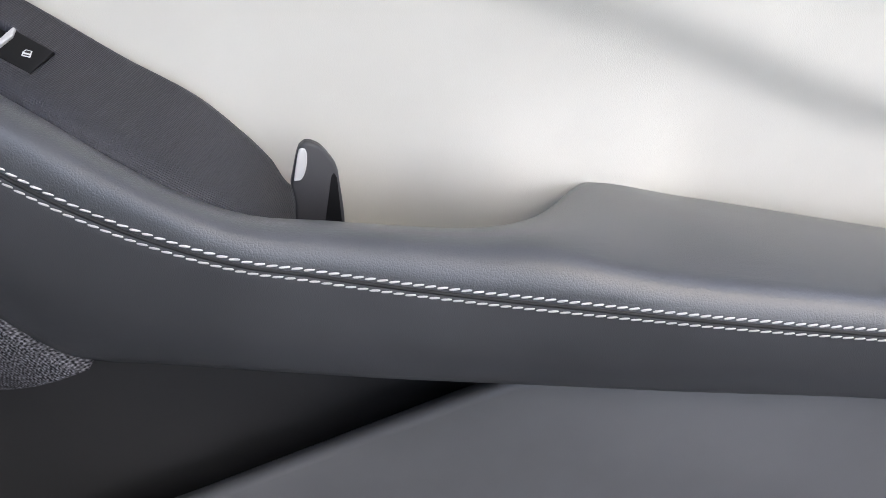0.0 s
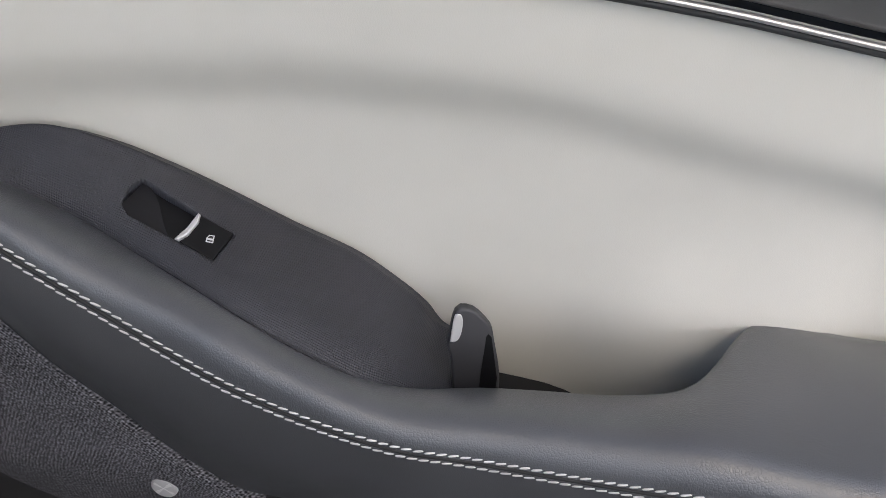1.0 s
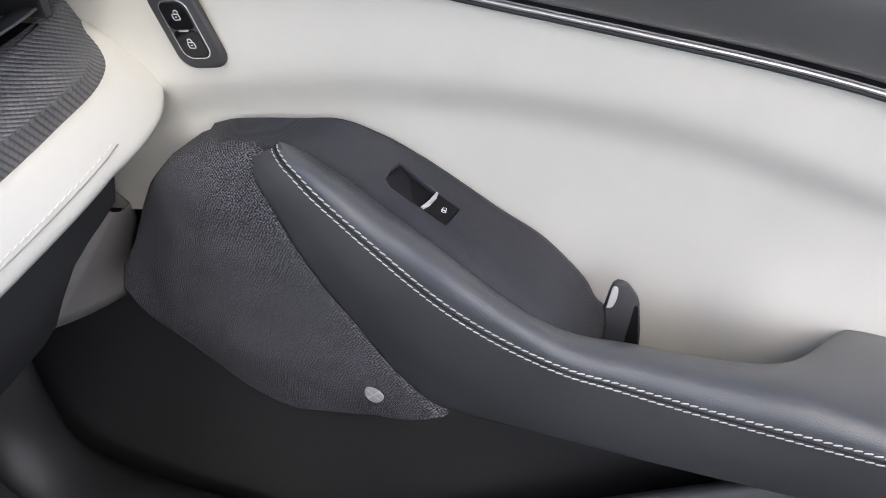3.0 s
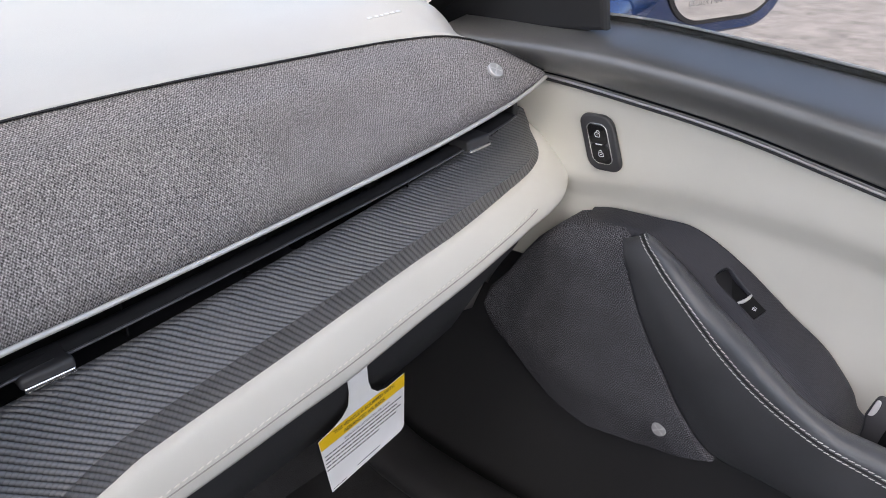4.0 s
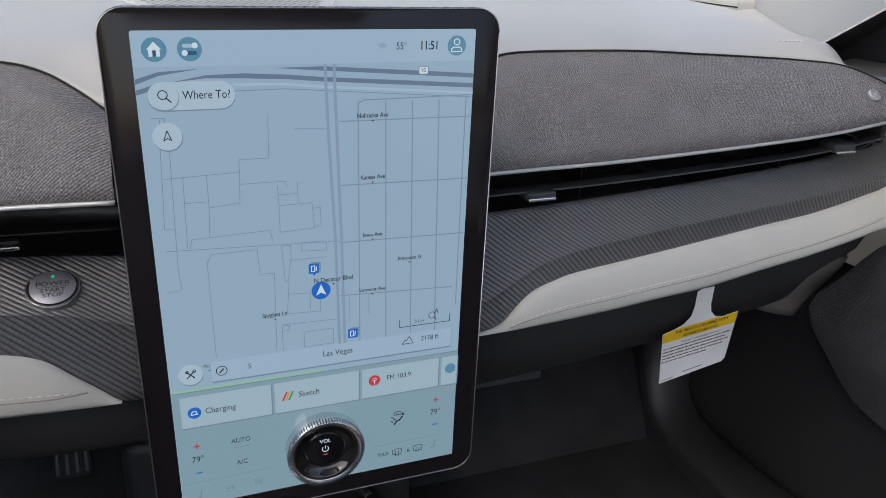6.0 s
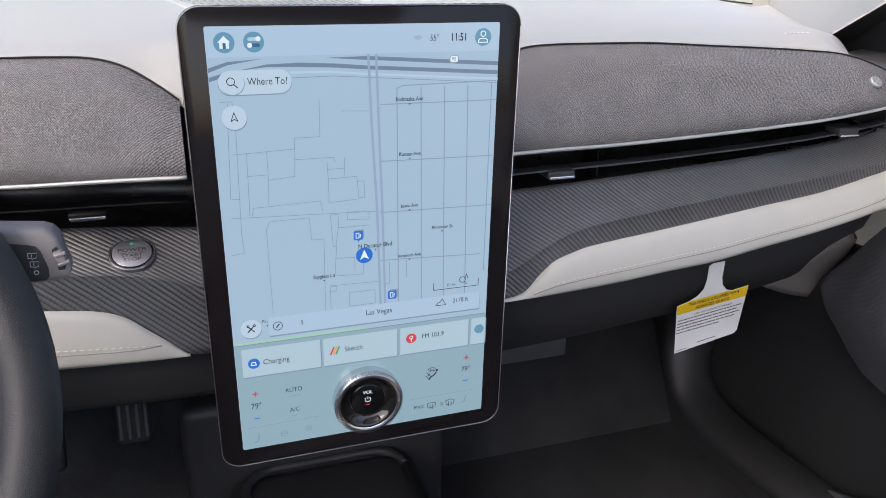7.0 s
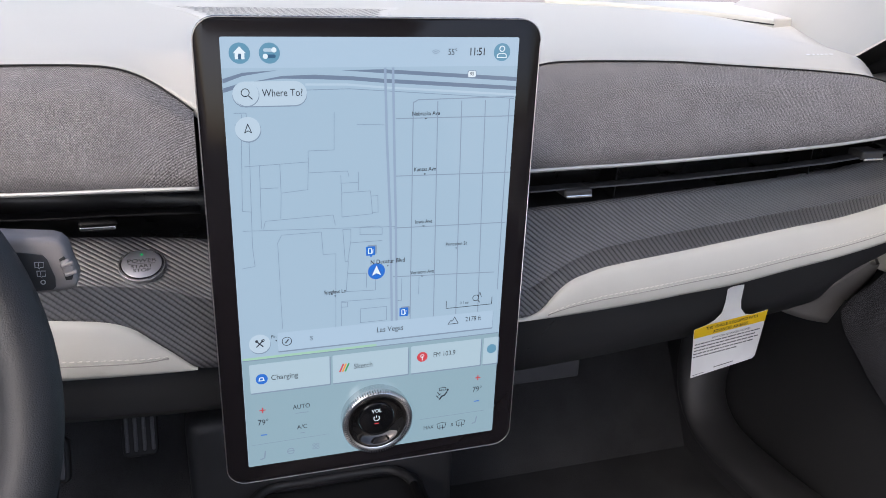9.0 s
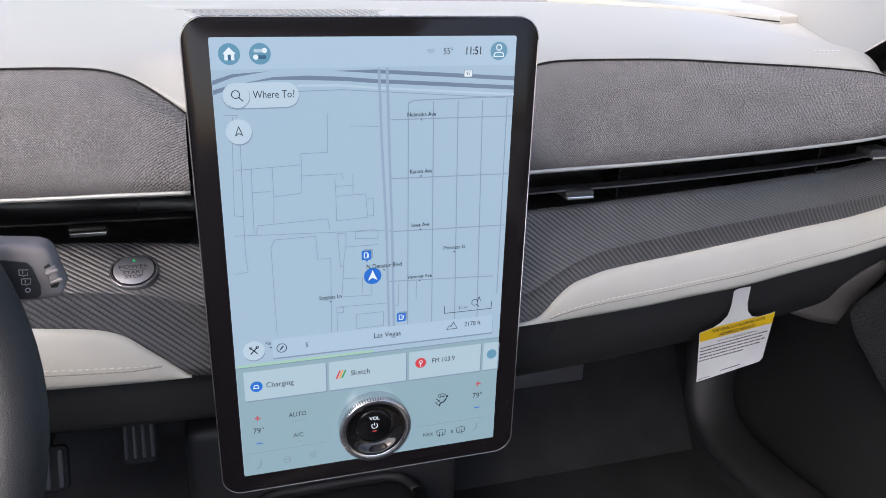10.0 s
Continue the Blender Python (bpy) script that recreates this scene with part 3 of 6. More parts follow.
# switch panel: a sloping shelf from the pad up to the card
TOPLINE = [(0.668, 0.445, 0.604), (0.666, 0.425, 0.610), (0.668, 0.404, 0.6115), (0.672, 0.380, 0.6115), (0.676, 0.354, 0.612), (0.680, 0.332, 0.6035), (0.6835, 0.310, 0.590), (0.6865, 0.290, 0.5755), (0.690, 0.261, 0.5535), (0.6925, 0.235, 0.536), (0.6955, 0.2165, 0.5155), (0.697, 0.206, 0.501), (0.698, 0.199, 0.4865), (0.700, 0.184, 0.476)]
INNER = [(0.640, 0.440, 0.598), (0.640, 0.420, 0.604), (0.642, 0.395, 0.606), (0.645, 0.376, 0.604), (0.648, 0.350, 0.589), (0.647, 0.332, 0.580), (0.644, 0.314, 0.573), (0.639, 0.294, 0.566), (0.630, 0.262, 0.552), (0.628, 0.237, 0.537), (0.628, 0.216, 0.523), (0.634, 0.203, 0.509), (0.640, 0.192, 0.492), (0.646, 0.180, 0.470)]
# frame of the window switch, set in the sloping panel
sw = basis((0.6610, 0.2968, 0.5741), (-0.0075, -0.0405, -0.0215), (1.0, 0.0, 0.27))
dT = [0.0]
for a, b in zip(TOPLINE, TOPLINE[1:]):
    dT.append(dT[-1] + (Vector(b) - Vector(a)).length)
kT = [(d, *p) for d, p in zip(dT, TOPLINE)]
kI = [(d, *p) for d, p in zip(dT, INNER)]
rows = []
for d in steps(0, dT[-1], 150):
    a, b = curve_at(kI, d), curve_at(kT, d)
    row = [a + Vector((0, 0, -0.02))]
    for t in steps(0, 1, 30):
        p = a.lerp(b, t)
        p.z += 0.0004 * math.sin(math.pi * t) - 0.005 * max(0.0, 1 - t / 0.22) ** 2
        row.append(p)
    row[-1] = b + Vector((-0.001, 0, -0.0012))
    row.append(b + Vector((0.006, 0, -0.006)))
    rows.append(row)
SLOT = [(-0.0228, 0.0078), (0.0230, 0.0084), (0.0240, -0.0083), (-0.0175, -0.0092), (-0.0228, -0.0066), (-0.0248, 0.0003)]


def cut_slot(bm, m, poly, depth):
    """Cuts a convex opening through a skin and folds its edges inwards."""
    turn = m.to_3x3()
    back = m.inverted()
    mid = Vector((sum(p[0] for p in poly), sum(p[1] for p in poly), 0)) / len(poly)
    sides = []
    for (x0, y0), (x1, y1) in zip(poly, poly[1:] + poly[:1]):
        d = Vector((y1 - y0, x0 - x1, 0)).normalized()
        if d.dot(mid - Vector((x0, y0, 0))) > 0:
            d = -d
        sides.append((Vector((x0, y0, 0)), d))
        bmesh.ops.bisect_plane(bm, geom=bm.verts[:] + bm.edges[:] + bm.faces[:], dist=1e-6, plane_co=m @ Vector((x0, y0, 0)), plane_no=turn @ d)

    def inside(c, slack=0.0):
        q = back @ c
        return abs(q.z) < 0.01 and all((q - o).dot(d) < slack for o, d in sides)

    bmesh.ops.delete(bm, geom=[f for f in bm.faces if inside(f.calc_center_median())], context="FACES")
    rim = [e for e in bm.edges if e.is_boundary and inside((e.verts[0].co + e.verts[1].co) / 2, 2e-5)]
    r = bmesh.ops.extrude_edge_only(bm, edges=rim)
    bmesh.ops.translate(bm, vec=turn @ Vector((0, 0, -depth)), verts=[v for v in r["geom"] if isinstance(v, bmesh.types.BMVert)])


skin = grid(rows, flip=True)
cut_slot(skin, sw, SLOT, 0.006)
panel = part("switch_panel", skin, BLACK_PIPS, door, "black pip-textured switch panel")

# x runs rearwards down the slope, y towards the card
SLOT_SHEEN = shader("slot_sheen", (0.009, 0.009, 0.011), 0.4, spec=0.3)[0]
switch = part("window_switch", plate([(x * 1.03, y * 1.05) for x, y in SLOT], 0.0010, 0, sw @ pose(0, 0, -0.0066)), SWITCH_BLACK, door, "black window switch with a bright tab and white symbol", smooth=False)
hollow = []
for x in steps(-0.0234, 0.0060, 16):
    k = smooth_step((x + 0.0234) / 0.028)
    top = 0.0078 - 0.0150 * smooth_step((x + 0.020) / 0.024)
    hollow.append([sw @ Vector((x, y, -0.0026 - 0.0028 * k - 0.0006 * math.sin(math.pi * t))) for t, y in ((t, -0.0086 + 0.0026 * max(0.0, (-0.0175 - x) / 0.006) + (max(top, -0.0084) + 0.0086 - 0.0026 * max(0.0, (-0.0175 - x) / 0.006)) * t) for t in steps(0, 1, 7))])
part("thumb_hollow", grid(hollow), SLOT_SHEEN, switch, "smooth scooped thumb hollow")
part("rocker", plate([(0.0066, -0.0080), (0.0236, -0.0080), (0.0227, 0.0081), (0.0060, 0.0076)], 0.0046, 0.0005, sw @ pose(0.0, 0, -0.0055)), SWITCH_BLACK, switch, smooth=False)
part("tab", plate([(0.0052, -0.0086), (0.0070, -0.0086), (0.0086, -0.0042), (0.0084, 0.0034), (0.0068, 0.0073), (0.0054, 0.0073), (0.0060, -0.001)], 0.0058, 0.0008, sw @ pose(0, 0, -0.0050)), BRUSHED, switch, "bright metal tab", smooth=False)
SYM = sw @ pose(0.0166, 0.0, -0.0008, 0, 0, 24) @ Matrix.Diagonal((0.82, 1.0, 1.0, 1.0))
part("symbol", plate([(-0.0019, -0.0019), (-0.0019, 0.0002), (-0.0009, 0.0019), (0.0019, 0.0019), (0.0019, -0.0019)], 0.0001, 0, SYM), PALE_INK, switch, "white window symbol", smooth=False)
part("symbol_pane", merged(plate([(-0.0013, 0.0002), (-0.0006, 0.0014), (0.0014, 0.0014), (0.0014, 0.0002)], 0.0001, 0, SYM @ pose(0, 0, 0.00012)), plate([(-0.0014, -0.0014), (-0.0014, -0.0008), (0.0014, -0.0008), (0.0014, -0.0014)], 0.0001, 0, SYM @ pose(0, 0, 0.00012))), INK, switch, smooth=False)

# release lever rising from the grip recess
lev = basis((0.676, 0.1875, 0.4950), (0.25, -0.95, -0.25), (0.12, -0.05, 1.0))
lever_line = [(0.0040, -0.0300, 0), (0.0004, -0.0130, 0), (-0.0018, 0.0, 0), (-0.0042, 0.0066, 0), (-0.0050, 0.0090, 0), (-0.0048, 0.0120, 0), (-0.0043, 0.0245, 0), (-0.0034, 0.0275, 0), (-0.0012, 0.0292, 0), (0.0042, 0.0283, 0), (0.0100, 0.0235, 0), (0.0137, 0.0192, 0), (0.0152, 0.0152, 0), (0.0219, -0.0077, 0), (0.0243, -0.0300, 0)]
lever_out = [(p.x, p.y) for p in path_points(lever_line, 44)]
lever = part("release_lever", plate(lever_out, 0.0045, 0.0013, lev @ pose(0, 0, 0.0085), 3), BLACK_PLASTIC, door, "dark release lever with a bright inlay")
part("inlay", plate([(p.x, p.y) for p in path_points([(-0.0040, 0.0107, 0), (-0.0042, 0.0194, 0), (-0.0040, 0.0252, 0), (-0.0031, 0.0264, 0), (-0.0014, 0.0262, 0), (-0.0001, 0.0233, 0), (0.0003, 0.0160, 0), (-0.0010, 0.0116, 0), (-0.0040, 0.0107, 0)], 32)[:-1]], 0.0010, 0.0005, lev @ pose(0, 0, 0.0125)), SATIN, lever, "bright metal inlay", smooth=False)
# flat black patch stands in for the shade of a finger recess
part("finger_recess_shade", plate([(0.0146, -0.0300), (0.0128, -0.0080), (0.0118, 0.0150), (0.0126, 0.0168), (0.0143, 0.0148), (0.0208, -0.0087), (0.0226, -0.0300)], 0.0004, 0, lev @ pose(0, 0, 0.0128)), SWITCH_BLACK, lever, smooth=False)
rows = [[(0.652, y, 0.460), (0.664, y, 0.440), (0.680, y, 0.440 - 0.50 * (0.19 - y)), (door_x(y) + 0.012, y, 0.447 - 0.36 * (0.19 - y))] for y in steps(0.06, 0.20, 12)]
part("grip_floor", grid(rows), SWITCH_BLACK, door, "black floor of the door grip")

# speaker cloth in front of the armrest
RIM = [(0.398, 0.606), (0.390, 0.601), (0.380, 0.588), (0.366, 0.555), (0.351, 0.526), (0.335, 0.497), (0.316, 0.466), (0.293, 0.441), (0.279, 0.430), (0.323, 0.406), (0.356, 0.392), (0.414, 0.378), (0.470, 0.381), (0.503, 0.394), (0.545, 0.432), (0.561, 0.462), (0.550, 0.488), (0.525, 0.516), (0.500, 0.551), (0.480, 0.575), (0.459, 0.595), (0.438, 0.602), (0.415, 0.6055)]


def cloth_x(y, z):
    return 0.6165 + 0.018 * smooth_step((0.455 - z) / 0.08) * smooth_step((y - 0.28) / 0.07) + 0.016 * smooth_step((z - 0.575) / 0.035) + 0.024 * smooth_step((y - 0.41) / 0.14)


bm = bmesh.new()
lay = bm.loops.layers.uv.new("UVMap")
cy, cz = 0.43, 0.485
rings = []
RIM = [(a[0] + (b[0] - a[0]) * t, a[1] + (b[1] - a[1]) * t) for a, b in zip(RIM, RIM[1:] + RIM[:1]) for t in (0.0, 0.34, 0.67)]
for k, inset in [(1.0, 0.0040), (0.994, 0.0022), (0.984, 0.0009), (0.968, 0.0002)] + [(k, 0.0) for k in steps(0.93, 0.04, 13)]:
    rings.append([bm.verts.new((cloth_x(cy + (y - cy) * k, cz + (z - cz) * k) + inset, cy + (y - cy) * k, cz + (z - cz) * k)) for y, z in RIM])
rings.insert(0, [bm.verts.new((v.co.x + 0.05, v.co.y, v.co.z)) for v in rings[0]])
for a, b in zip(rings, rings[1:]):
    for i in range(len(RIM)):
        j = (i + 1) % len(RIM)
        bm.faces.new((a[i], a[j], b[j], b[i]))
bm.faces.new(rings[-1])
bmesh.ops.recalc_face_normals(bm, faces=bm.faces)
for f in bm.faces:
    for lp in f.loops:
        lp[lay].uv = (lp.vert.co.y, lp.vert.co.z + lp.vert.co.x)
speaker = part("speaker_cover", bm, CLOTH_DARK, door, "dark grey woven speaker cover")


def badge(m, parent):
    ob = part("badge", turned([(0.0, 0.0007), (0.0056, 0.0010), (0.0066, 0.0008), (0.007, 0.0), (0.007, -0.002)], 28, m), BADGE_METAL, parent, "small round brushed metal badge")
    # pale crossed plates paint the X-shaped highlights of the brushed metal
    for turn, w in ((35, 0.0022), (-40, 0.0015)):
        part("badge_glint", plate([(-0.0056, -w / 2), (-0.0056, w / 2), (-0.001, 0.0003), (0.001, 0.0003), (0.0056, w / 2), (0.0056, -w / 2), (0.001, -0.0003), (-0.001, -0.0003)], 0.00008, 0, m @ pose(0, 0, 0.00098, 0, 0, turn)), SATIN, ob, smooth=False)
    return ob


badge(basis((0.6175, 0.330, 0.4375), (0.05, -1, 0), (0.1, 0, 1)), speaker)

# lower door: pocket wall and bin
rows = [[(0.672 + 0.022 * smooth_step((y - 0.40) / 0.48), y, z) for z in steps(0.14, 0.46, 6)] for y in steps(REAR, 0.88, 46)]
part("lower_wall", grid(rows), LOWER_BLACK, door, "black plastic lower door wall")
BIN = [(0.62, 0.14), (0.34, 0.262), (0.257, 0.312), (0.172, 0.366), (0.112, 0.404), (0.085, 0.420), (0.06, 0.427), (-0.5, 0.425), (-0.5, 0.14)]
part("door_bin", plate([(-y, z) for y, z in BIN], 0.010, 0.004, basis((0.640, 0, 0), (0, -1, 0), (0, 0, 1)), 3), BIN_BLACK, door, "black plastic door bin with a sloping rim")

# lock switch on the card
lk = basis((door_x(0.439) + 0.0005, 0.4395, 0.6695), (0.139, -0.99, 0.02), (-0.02, 0.0, 1.0)) @ Matrix(((1, -0.26, 0, 0), (0, 1, 0, 0), (0, 0, 1, 0), (0, 0, 0, 1)))
lock_out = [(x, y) for x, y in rounded(0.032, 0.050, 0.010, 6)]
lock = part("lock_switch", plate(lock_out, 0.0045, 0.0022, lk, 3), BLACK_PLASTIC, door, "black lock switch pair in a bright ring")
part("ring", merged(plate(rounded(0.0195, 0.0365, 0.0062, 6), 0.0008, 0.0003, lk @ pose(0, 0, 0.0044))), CHROME, lock, "bright ring", smooth=False)
part("inset", plate(rounded(0.0178, 0.0348, 0.0056, 6), 0.0003, 0, lk @ pose(0, 0, 0.0051)), DARK_PLASTIC, lock, smooth=False)
part("button", plate(rounded(0.0168, 0.0165, 0.0040, 5), 0.0014, 0.0004, lk @ pose(0, 0.0084, 0.0046)), GLOSS_BLACK, lock, smooth=False)
part("button", plate(rounded(0.0168, 0.0165, 0.0040, 5), 0.0014, 0.0004, lk @ pose(0, -0.0084, 0.0046)), GLOSS_BLACK, lock, smooth=False)
part("pip", plate(rounded(0.0070, 0.0014, 0.0006, 3), 0.0008, 0.0003, lk @ pose(0, 0, 0.0058)), CHROME, lock, smooth=False)


def padlock(m, open_):
    line = [m @ Vector((x, y, 0.00005)) for x, y in rounded(0.0042, 0.0034, 0.0006, 3)]
    body = merged(tube(line + [line[0]], 0.0003, 5), tube([m @ Vector((-0.0006, 0, 0.00005)), m @ Vector((0.0006, 0, 0.00005))], 0.0003, 5))
    pts = []
    for i in range(9):
        a = radians(180 - 180 * i / 8)
        pts.append((0.0015 * math.cos(a) + (0.0012 if open_ else 0), 0.0017 + 0.0006 + 0.0017 * math.sin(a), 0.00005))
    return merged(body, *[t for t in [tube([m @ Vector(p) for p in pts], 0.0003, 5)]])


part("symbol", padlock(lk @ pose(0, 0.0082, 0.0061), True), PALE_INK, lock, "white open padlock symbol", smooth=False)
part("symbol", padlock(lk @ pose(0, -0.0092, 0.0061), False), PALE_INK, lock, "white padlock symbol", smooth=False)

# black corner panel in front of the window
SAIL = [(0.66, 0.742), (0.645, 0.760), (0.62, 0.776), (0.56, 0.812), (0.50, 0.848), (0.30, 0.968), (0.10, 1.09), (0.085, 1.075), (0.285, 0.952), (0.40, 0.884), (0.44, 0.856), (0.449, 0.83), (0.447, 0.79), (0.446, 0.768), (0.52, 0.760), (0.60, 0.742)]
part("corner_panel", plate([(-y, z) for y, z in SAIL], 0.009, 0.004, basis((0.749, 0, 0), (0, -1, 0), (-0.1, 0, 1)), 2), SAIL_BLACK, door, "black corner panel ahead of the window", smooth=False)

# side glass
GLASS = tinted("side_glass", (0.72, 0.73, 0.72), 0.04)
rows = [[(door_x(y) + 0.035, y, one(SILL, y) - 0.02), (door_x(y) - 0.03, y, 1.18)] for y in steps(REAR, 0.43, 6)]
part("window_pane", grid(rows), GLASS, door, "clear side window glass")


# ---- dashboard ----
# lines along the dash, by distance from the car's middle: y, z
CLOTH_TOP = [(0.125, 0.495, 0.752), (0.143, 0.510, 0.764), (0.163, 0.522, 0.775), (0.184, 0.529, 0.781), (0.21, 0.531, 0.783), (0.27, 0.532, 0.783), (0.328, 0.531, 0.782), (0.40, 0.537, 0.777), (0.475, 0.542, 0.772), (0.53, 0.542, 0.768), (0.572, 0.531, 0.764), (0.605, 0.512, 0.752), (0.626, 0.496, 0.738), (0.638, 0.486, 0.729)]
CHROME_LINE = [(0.10, 0.437, 0.708), (0.176, 0.443, 0.708), (0.231, 0.448, 0.707), (0.301, 0.454, 0.707), (0.39, 0.462, 0.708), (0.445, 0.467, 0.709), (0.508, 0.473, 0.711), (0.582, 0.479, 0.717), (0.615, 0.482, 0.722), (0.638, 0.485, 0.727)]
LEDGE_BACK = [(0.05, 0.452, 0.663), (0.20, 0.4575, 0.666), (0.30, 0.4670, 0.6675), (0.40, 0.4800, 0.6685), (0.50, 0.4950, 0.6705), (0.56, 0.5040, 0.6740), (0.610, 0.5115, 0.6795), (0.630, 0.516, 0.683), (0.642, 0.519, 0.686)]
LEDGE_DRIVER = [(0.05, 0.474, 0.659), (0.20, 0.482, 0.664), (0.30, 0.488, 0.667), (0.44, 0.499, 0.669), (0.56, 0.510, 0.675), (0.610, 0.513, 0.680), (0.630, 0.516, 0.683), (0.642, 0.519, 0.686)]
FOLD = [(0.05, 0.446, 0.584), (0.12, 0.446, 0.588), (0.150, 0.447, 0.597), (0.178, 0.4485, 0.613), (0.205, 0.451, 0.623), (0.235, 0.4535, 0.628), (0.30, 0.459, 0.633), (0.38, 0.466, 0.638), (0.45, 0.472, 0.642), (0.53, 0.4795, 0.6465), (0.60, 0.4865, 0.653), (0.620, 0.4925, 0.658), (0.633, 0.500, 0.664), (0.642, 0.513, 0.675)]
BOLSTER_TOP = [(0.05, 0.430, 0.5695), (0.13, 0.432, 0.571), (0.150, 0.4335, 0.5725), (0.160, 0.434, 0.577), (0.174, 0.435, 0.592), (0.188, 0.4365, 0.602), (0.205, 0.438, 0.607), (0.225, 0.441, 0.6105), (0.323, 0.450, 0.617), (0.446, 0.463, 0.625), (0.52, 0.470, 0.630), (0.603, 0.478, 0.643), (0.620, 0.4815, 0.648), (0.632, 0.488, 0.654), (0.639, 0.498, 0.662), (0.6425, 0.511, 0.673)]
BOLSTER_LOW = [(0.05, 0.430, 0.569), (0.13, 0.431, 0.5695), (0.18, 0.434, 0.569), (0.266, 0.439, 0.571), (0.317, 0.442, 0.574), (0.374, 0.445, 0.577), (0.44, 0.4495, 0.5845), (0.51, 0.453, 0.593), (0.586, 0.458, 0.606), (0.625, 0.462, 0.620)]
BOLSTER_DRIVER = [(0.05, 0.430, 0.5575), (0.1375, 0.432, 0.5585), (0.146, 0.433, 0.565), (0.155, 0.434, 0.573), (0.168, 0.435, 0.584), (0.183, 0.4365, 0.5965), (0.201, 0.438, 0.6035), (0.234, 0.4415, 0.607), (0.323, 0.450, 0.615)] + BOLSTER_TOP[9:]
FOLD_DRIVER = [(0.05, 0.446, 0.604), (0.12, 0.447, 0.612), (0.165, 0.449, 0.625), (0.213, 0.4515, 0.631), (0.30, 0.459, 0.636), (0.45, 0.472, 0.643)] + FOLD[9:]
dash = thing("dashboard", "two-tone dashboard with cloth speaker panels, twill trim and a beige bolster", "dashboard", at=(0, 0.6, 0.5))


def yz(line, x):
    return curve_at(line, abs(x))


def dash_point(line, x, dy=0.0, dz=0.0):
    p = yz(line, x)
    return Vector((x, p[0] + dy, p[1] + dz))


def ledge_back(x):
    """The rear edge of the twill shelf, set lower on the driver's side."""
    if x > 0:
        return dash_point(LEDGE_BACK, x)
    return dash_point(LEDGE_DRIVER, x).lerp(dash_point(FOLD_DRIVER, x), 0.22 * (1 - 0.7 * smooth_step((abs(x) - 0.60) / 0.04)))


def outer(p):
    """Draws the trim's outer end on towards the door."""
    a = abs(p.x)
    return Vector((math.copysign(a + 0.16 * max(0.0, a - 0.585), p.x), p.y, p.z))


# top pad
def pad_front(a):
    if a < 0.125:
        return 0.495, 0.752
    if a > 0.638:
        return min(0.90, 0.60 + (a - 0.638) * 4.0), 0.775
    f = yz(CLOTH_TOP, a)
    return f[0], f[1]


def pad_z(x, y):
    a = abs(x)
    fy, fz = pad_front(min(a, 0.637))
    top = 0.789 + 0.002 * smooth_step((y - 0.7) / 0.3) - 0.020 * smooth_step((a - 0.54) / 0.12) * (1 - smooth_step((y - 0.55) / 0.4))
    top -= 0.019 * smooth_step((a - 0.543) / 0.045) * (1 - smooth_step((y - 0.53) / 0.075))
    k = min(1.0, max(0.0, (y - fy) / 0.075))
    z = fz + (top - fz) * (1 - (1 - k) ** 2.2) + 0.0012
    return z


# half width of the top from front to back
PAD_EDGE = [(0.40, 0.583), (0.53, 0.583), (0.563, 0.600), (0.603, 0.613), (0.64, 0.630), (0.70, 0.657), (0.78, 0.692), (0.86, 0.728), (1.17, 0.80)]
rows = []
half_xs = steps(0.0, 0.583, 44)
for x in [-v for v in reversed(half_xs)] + half_xs[1:]:
    fy, fz = pad_front(abs(x))
    row = [(x, fy + 0.0012, fz - 0.006)]
    for t in steps(0, 1, 40):
        y = fy + 0.0012 + (1.17 - fy) * t ** 1.5
        wide = x * one(PAD_EDGE, y) / 0.583
        row.append((wide, y, pad_z(wide, y)))
    rows.append(row)
for side_row in (rows[0], rows[-1]):
    fall = [(p[0] + math.copysign(0.004, p[0]), p[1], p[2] - 0.010) for p in side_row]
    low = [(p[0] + math.copysign(0.005, p[0]), p[1], p[2] - 0.06) for p in side_row]
    rows = [low, fall] + rows if side_row is rows[0] else rows + [fall, low]
part("top_pad", grid(rows, flip=True), BEIGE_DASH, dash, "pale beige soft dashboard top")


# dark ends that close the pad beside the cloth tips, their shade put into the colour
for sx in (1, -1):
    rows = []
    for a in steps(0.560, 0.637, 20):
        fy, fz = pad_front(a)
        rows.append([(sx * a, fy + 0.001, fz - 0.0012), (sx * (a + 0.006), fy + 0.014, fz - 0.010), (sx * (a + 0.016), fy + 0.05, fz - 0.035), (sx * (a + 0.03), fy + 0.09, fz - 0.08)])
    part("pad_end_shade", grid(rows, flip=sx > 0), BLACK_SKIN, dash, "dark strip for the shade closing the end of the dashboard top")


# raised rear deck under the windscreen
for sx in (1, -1):
    front = [(p.x, p.y) for p in path_points([(0.47, 1.167, 0), (0.53, 1.130, 0), (0.58, 1.093, 0), (0.62, 1.028, 0), (0.655, 0.930, 0), (0.677, 0.825, 0)], 30)]
    part("rear_deck", plate([(sx * a, y) for a, y in front + [(0.72, 0.84), (0.86, 1.168)]], 0.0165, 0.003, pose(0, 0, 0.7825)), BEIGE_DASH, dash, "pale raised deck below the windscreen", smooth=False)
    # thin dark rod stands in for the shade under the deck edge
    part("deck_shade_line", tube([(sx * a, y - 0.001, 0.7905) for a, y in front], 0.0011, 6), RUBBER, dash, "dark line for the shade below the deck edge")

for sx in (1, -1):
    part("end_filler", block((sx * 0.668, 0.865, 0.712), (0.082, 0.60, 0.07), 0.01), DARK_PLASTIC, dash, "dark filler beside the dashboard top")


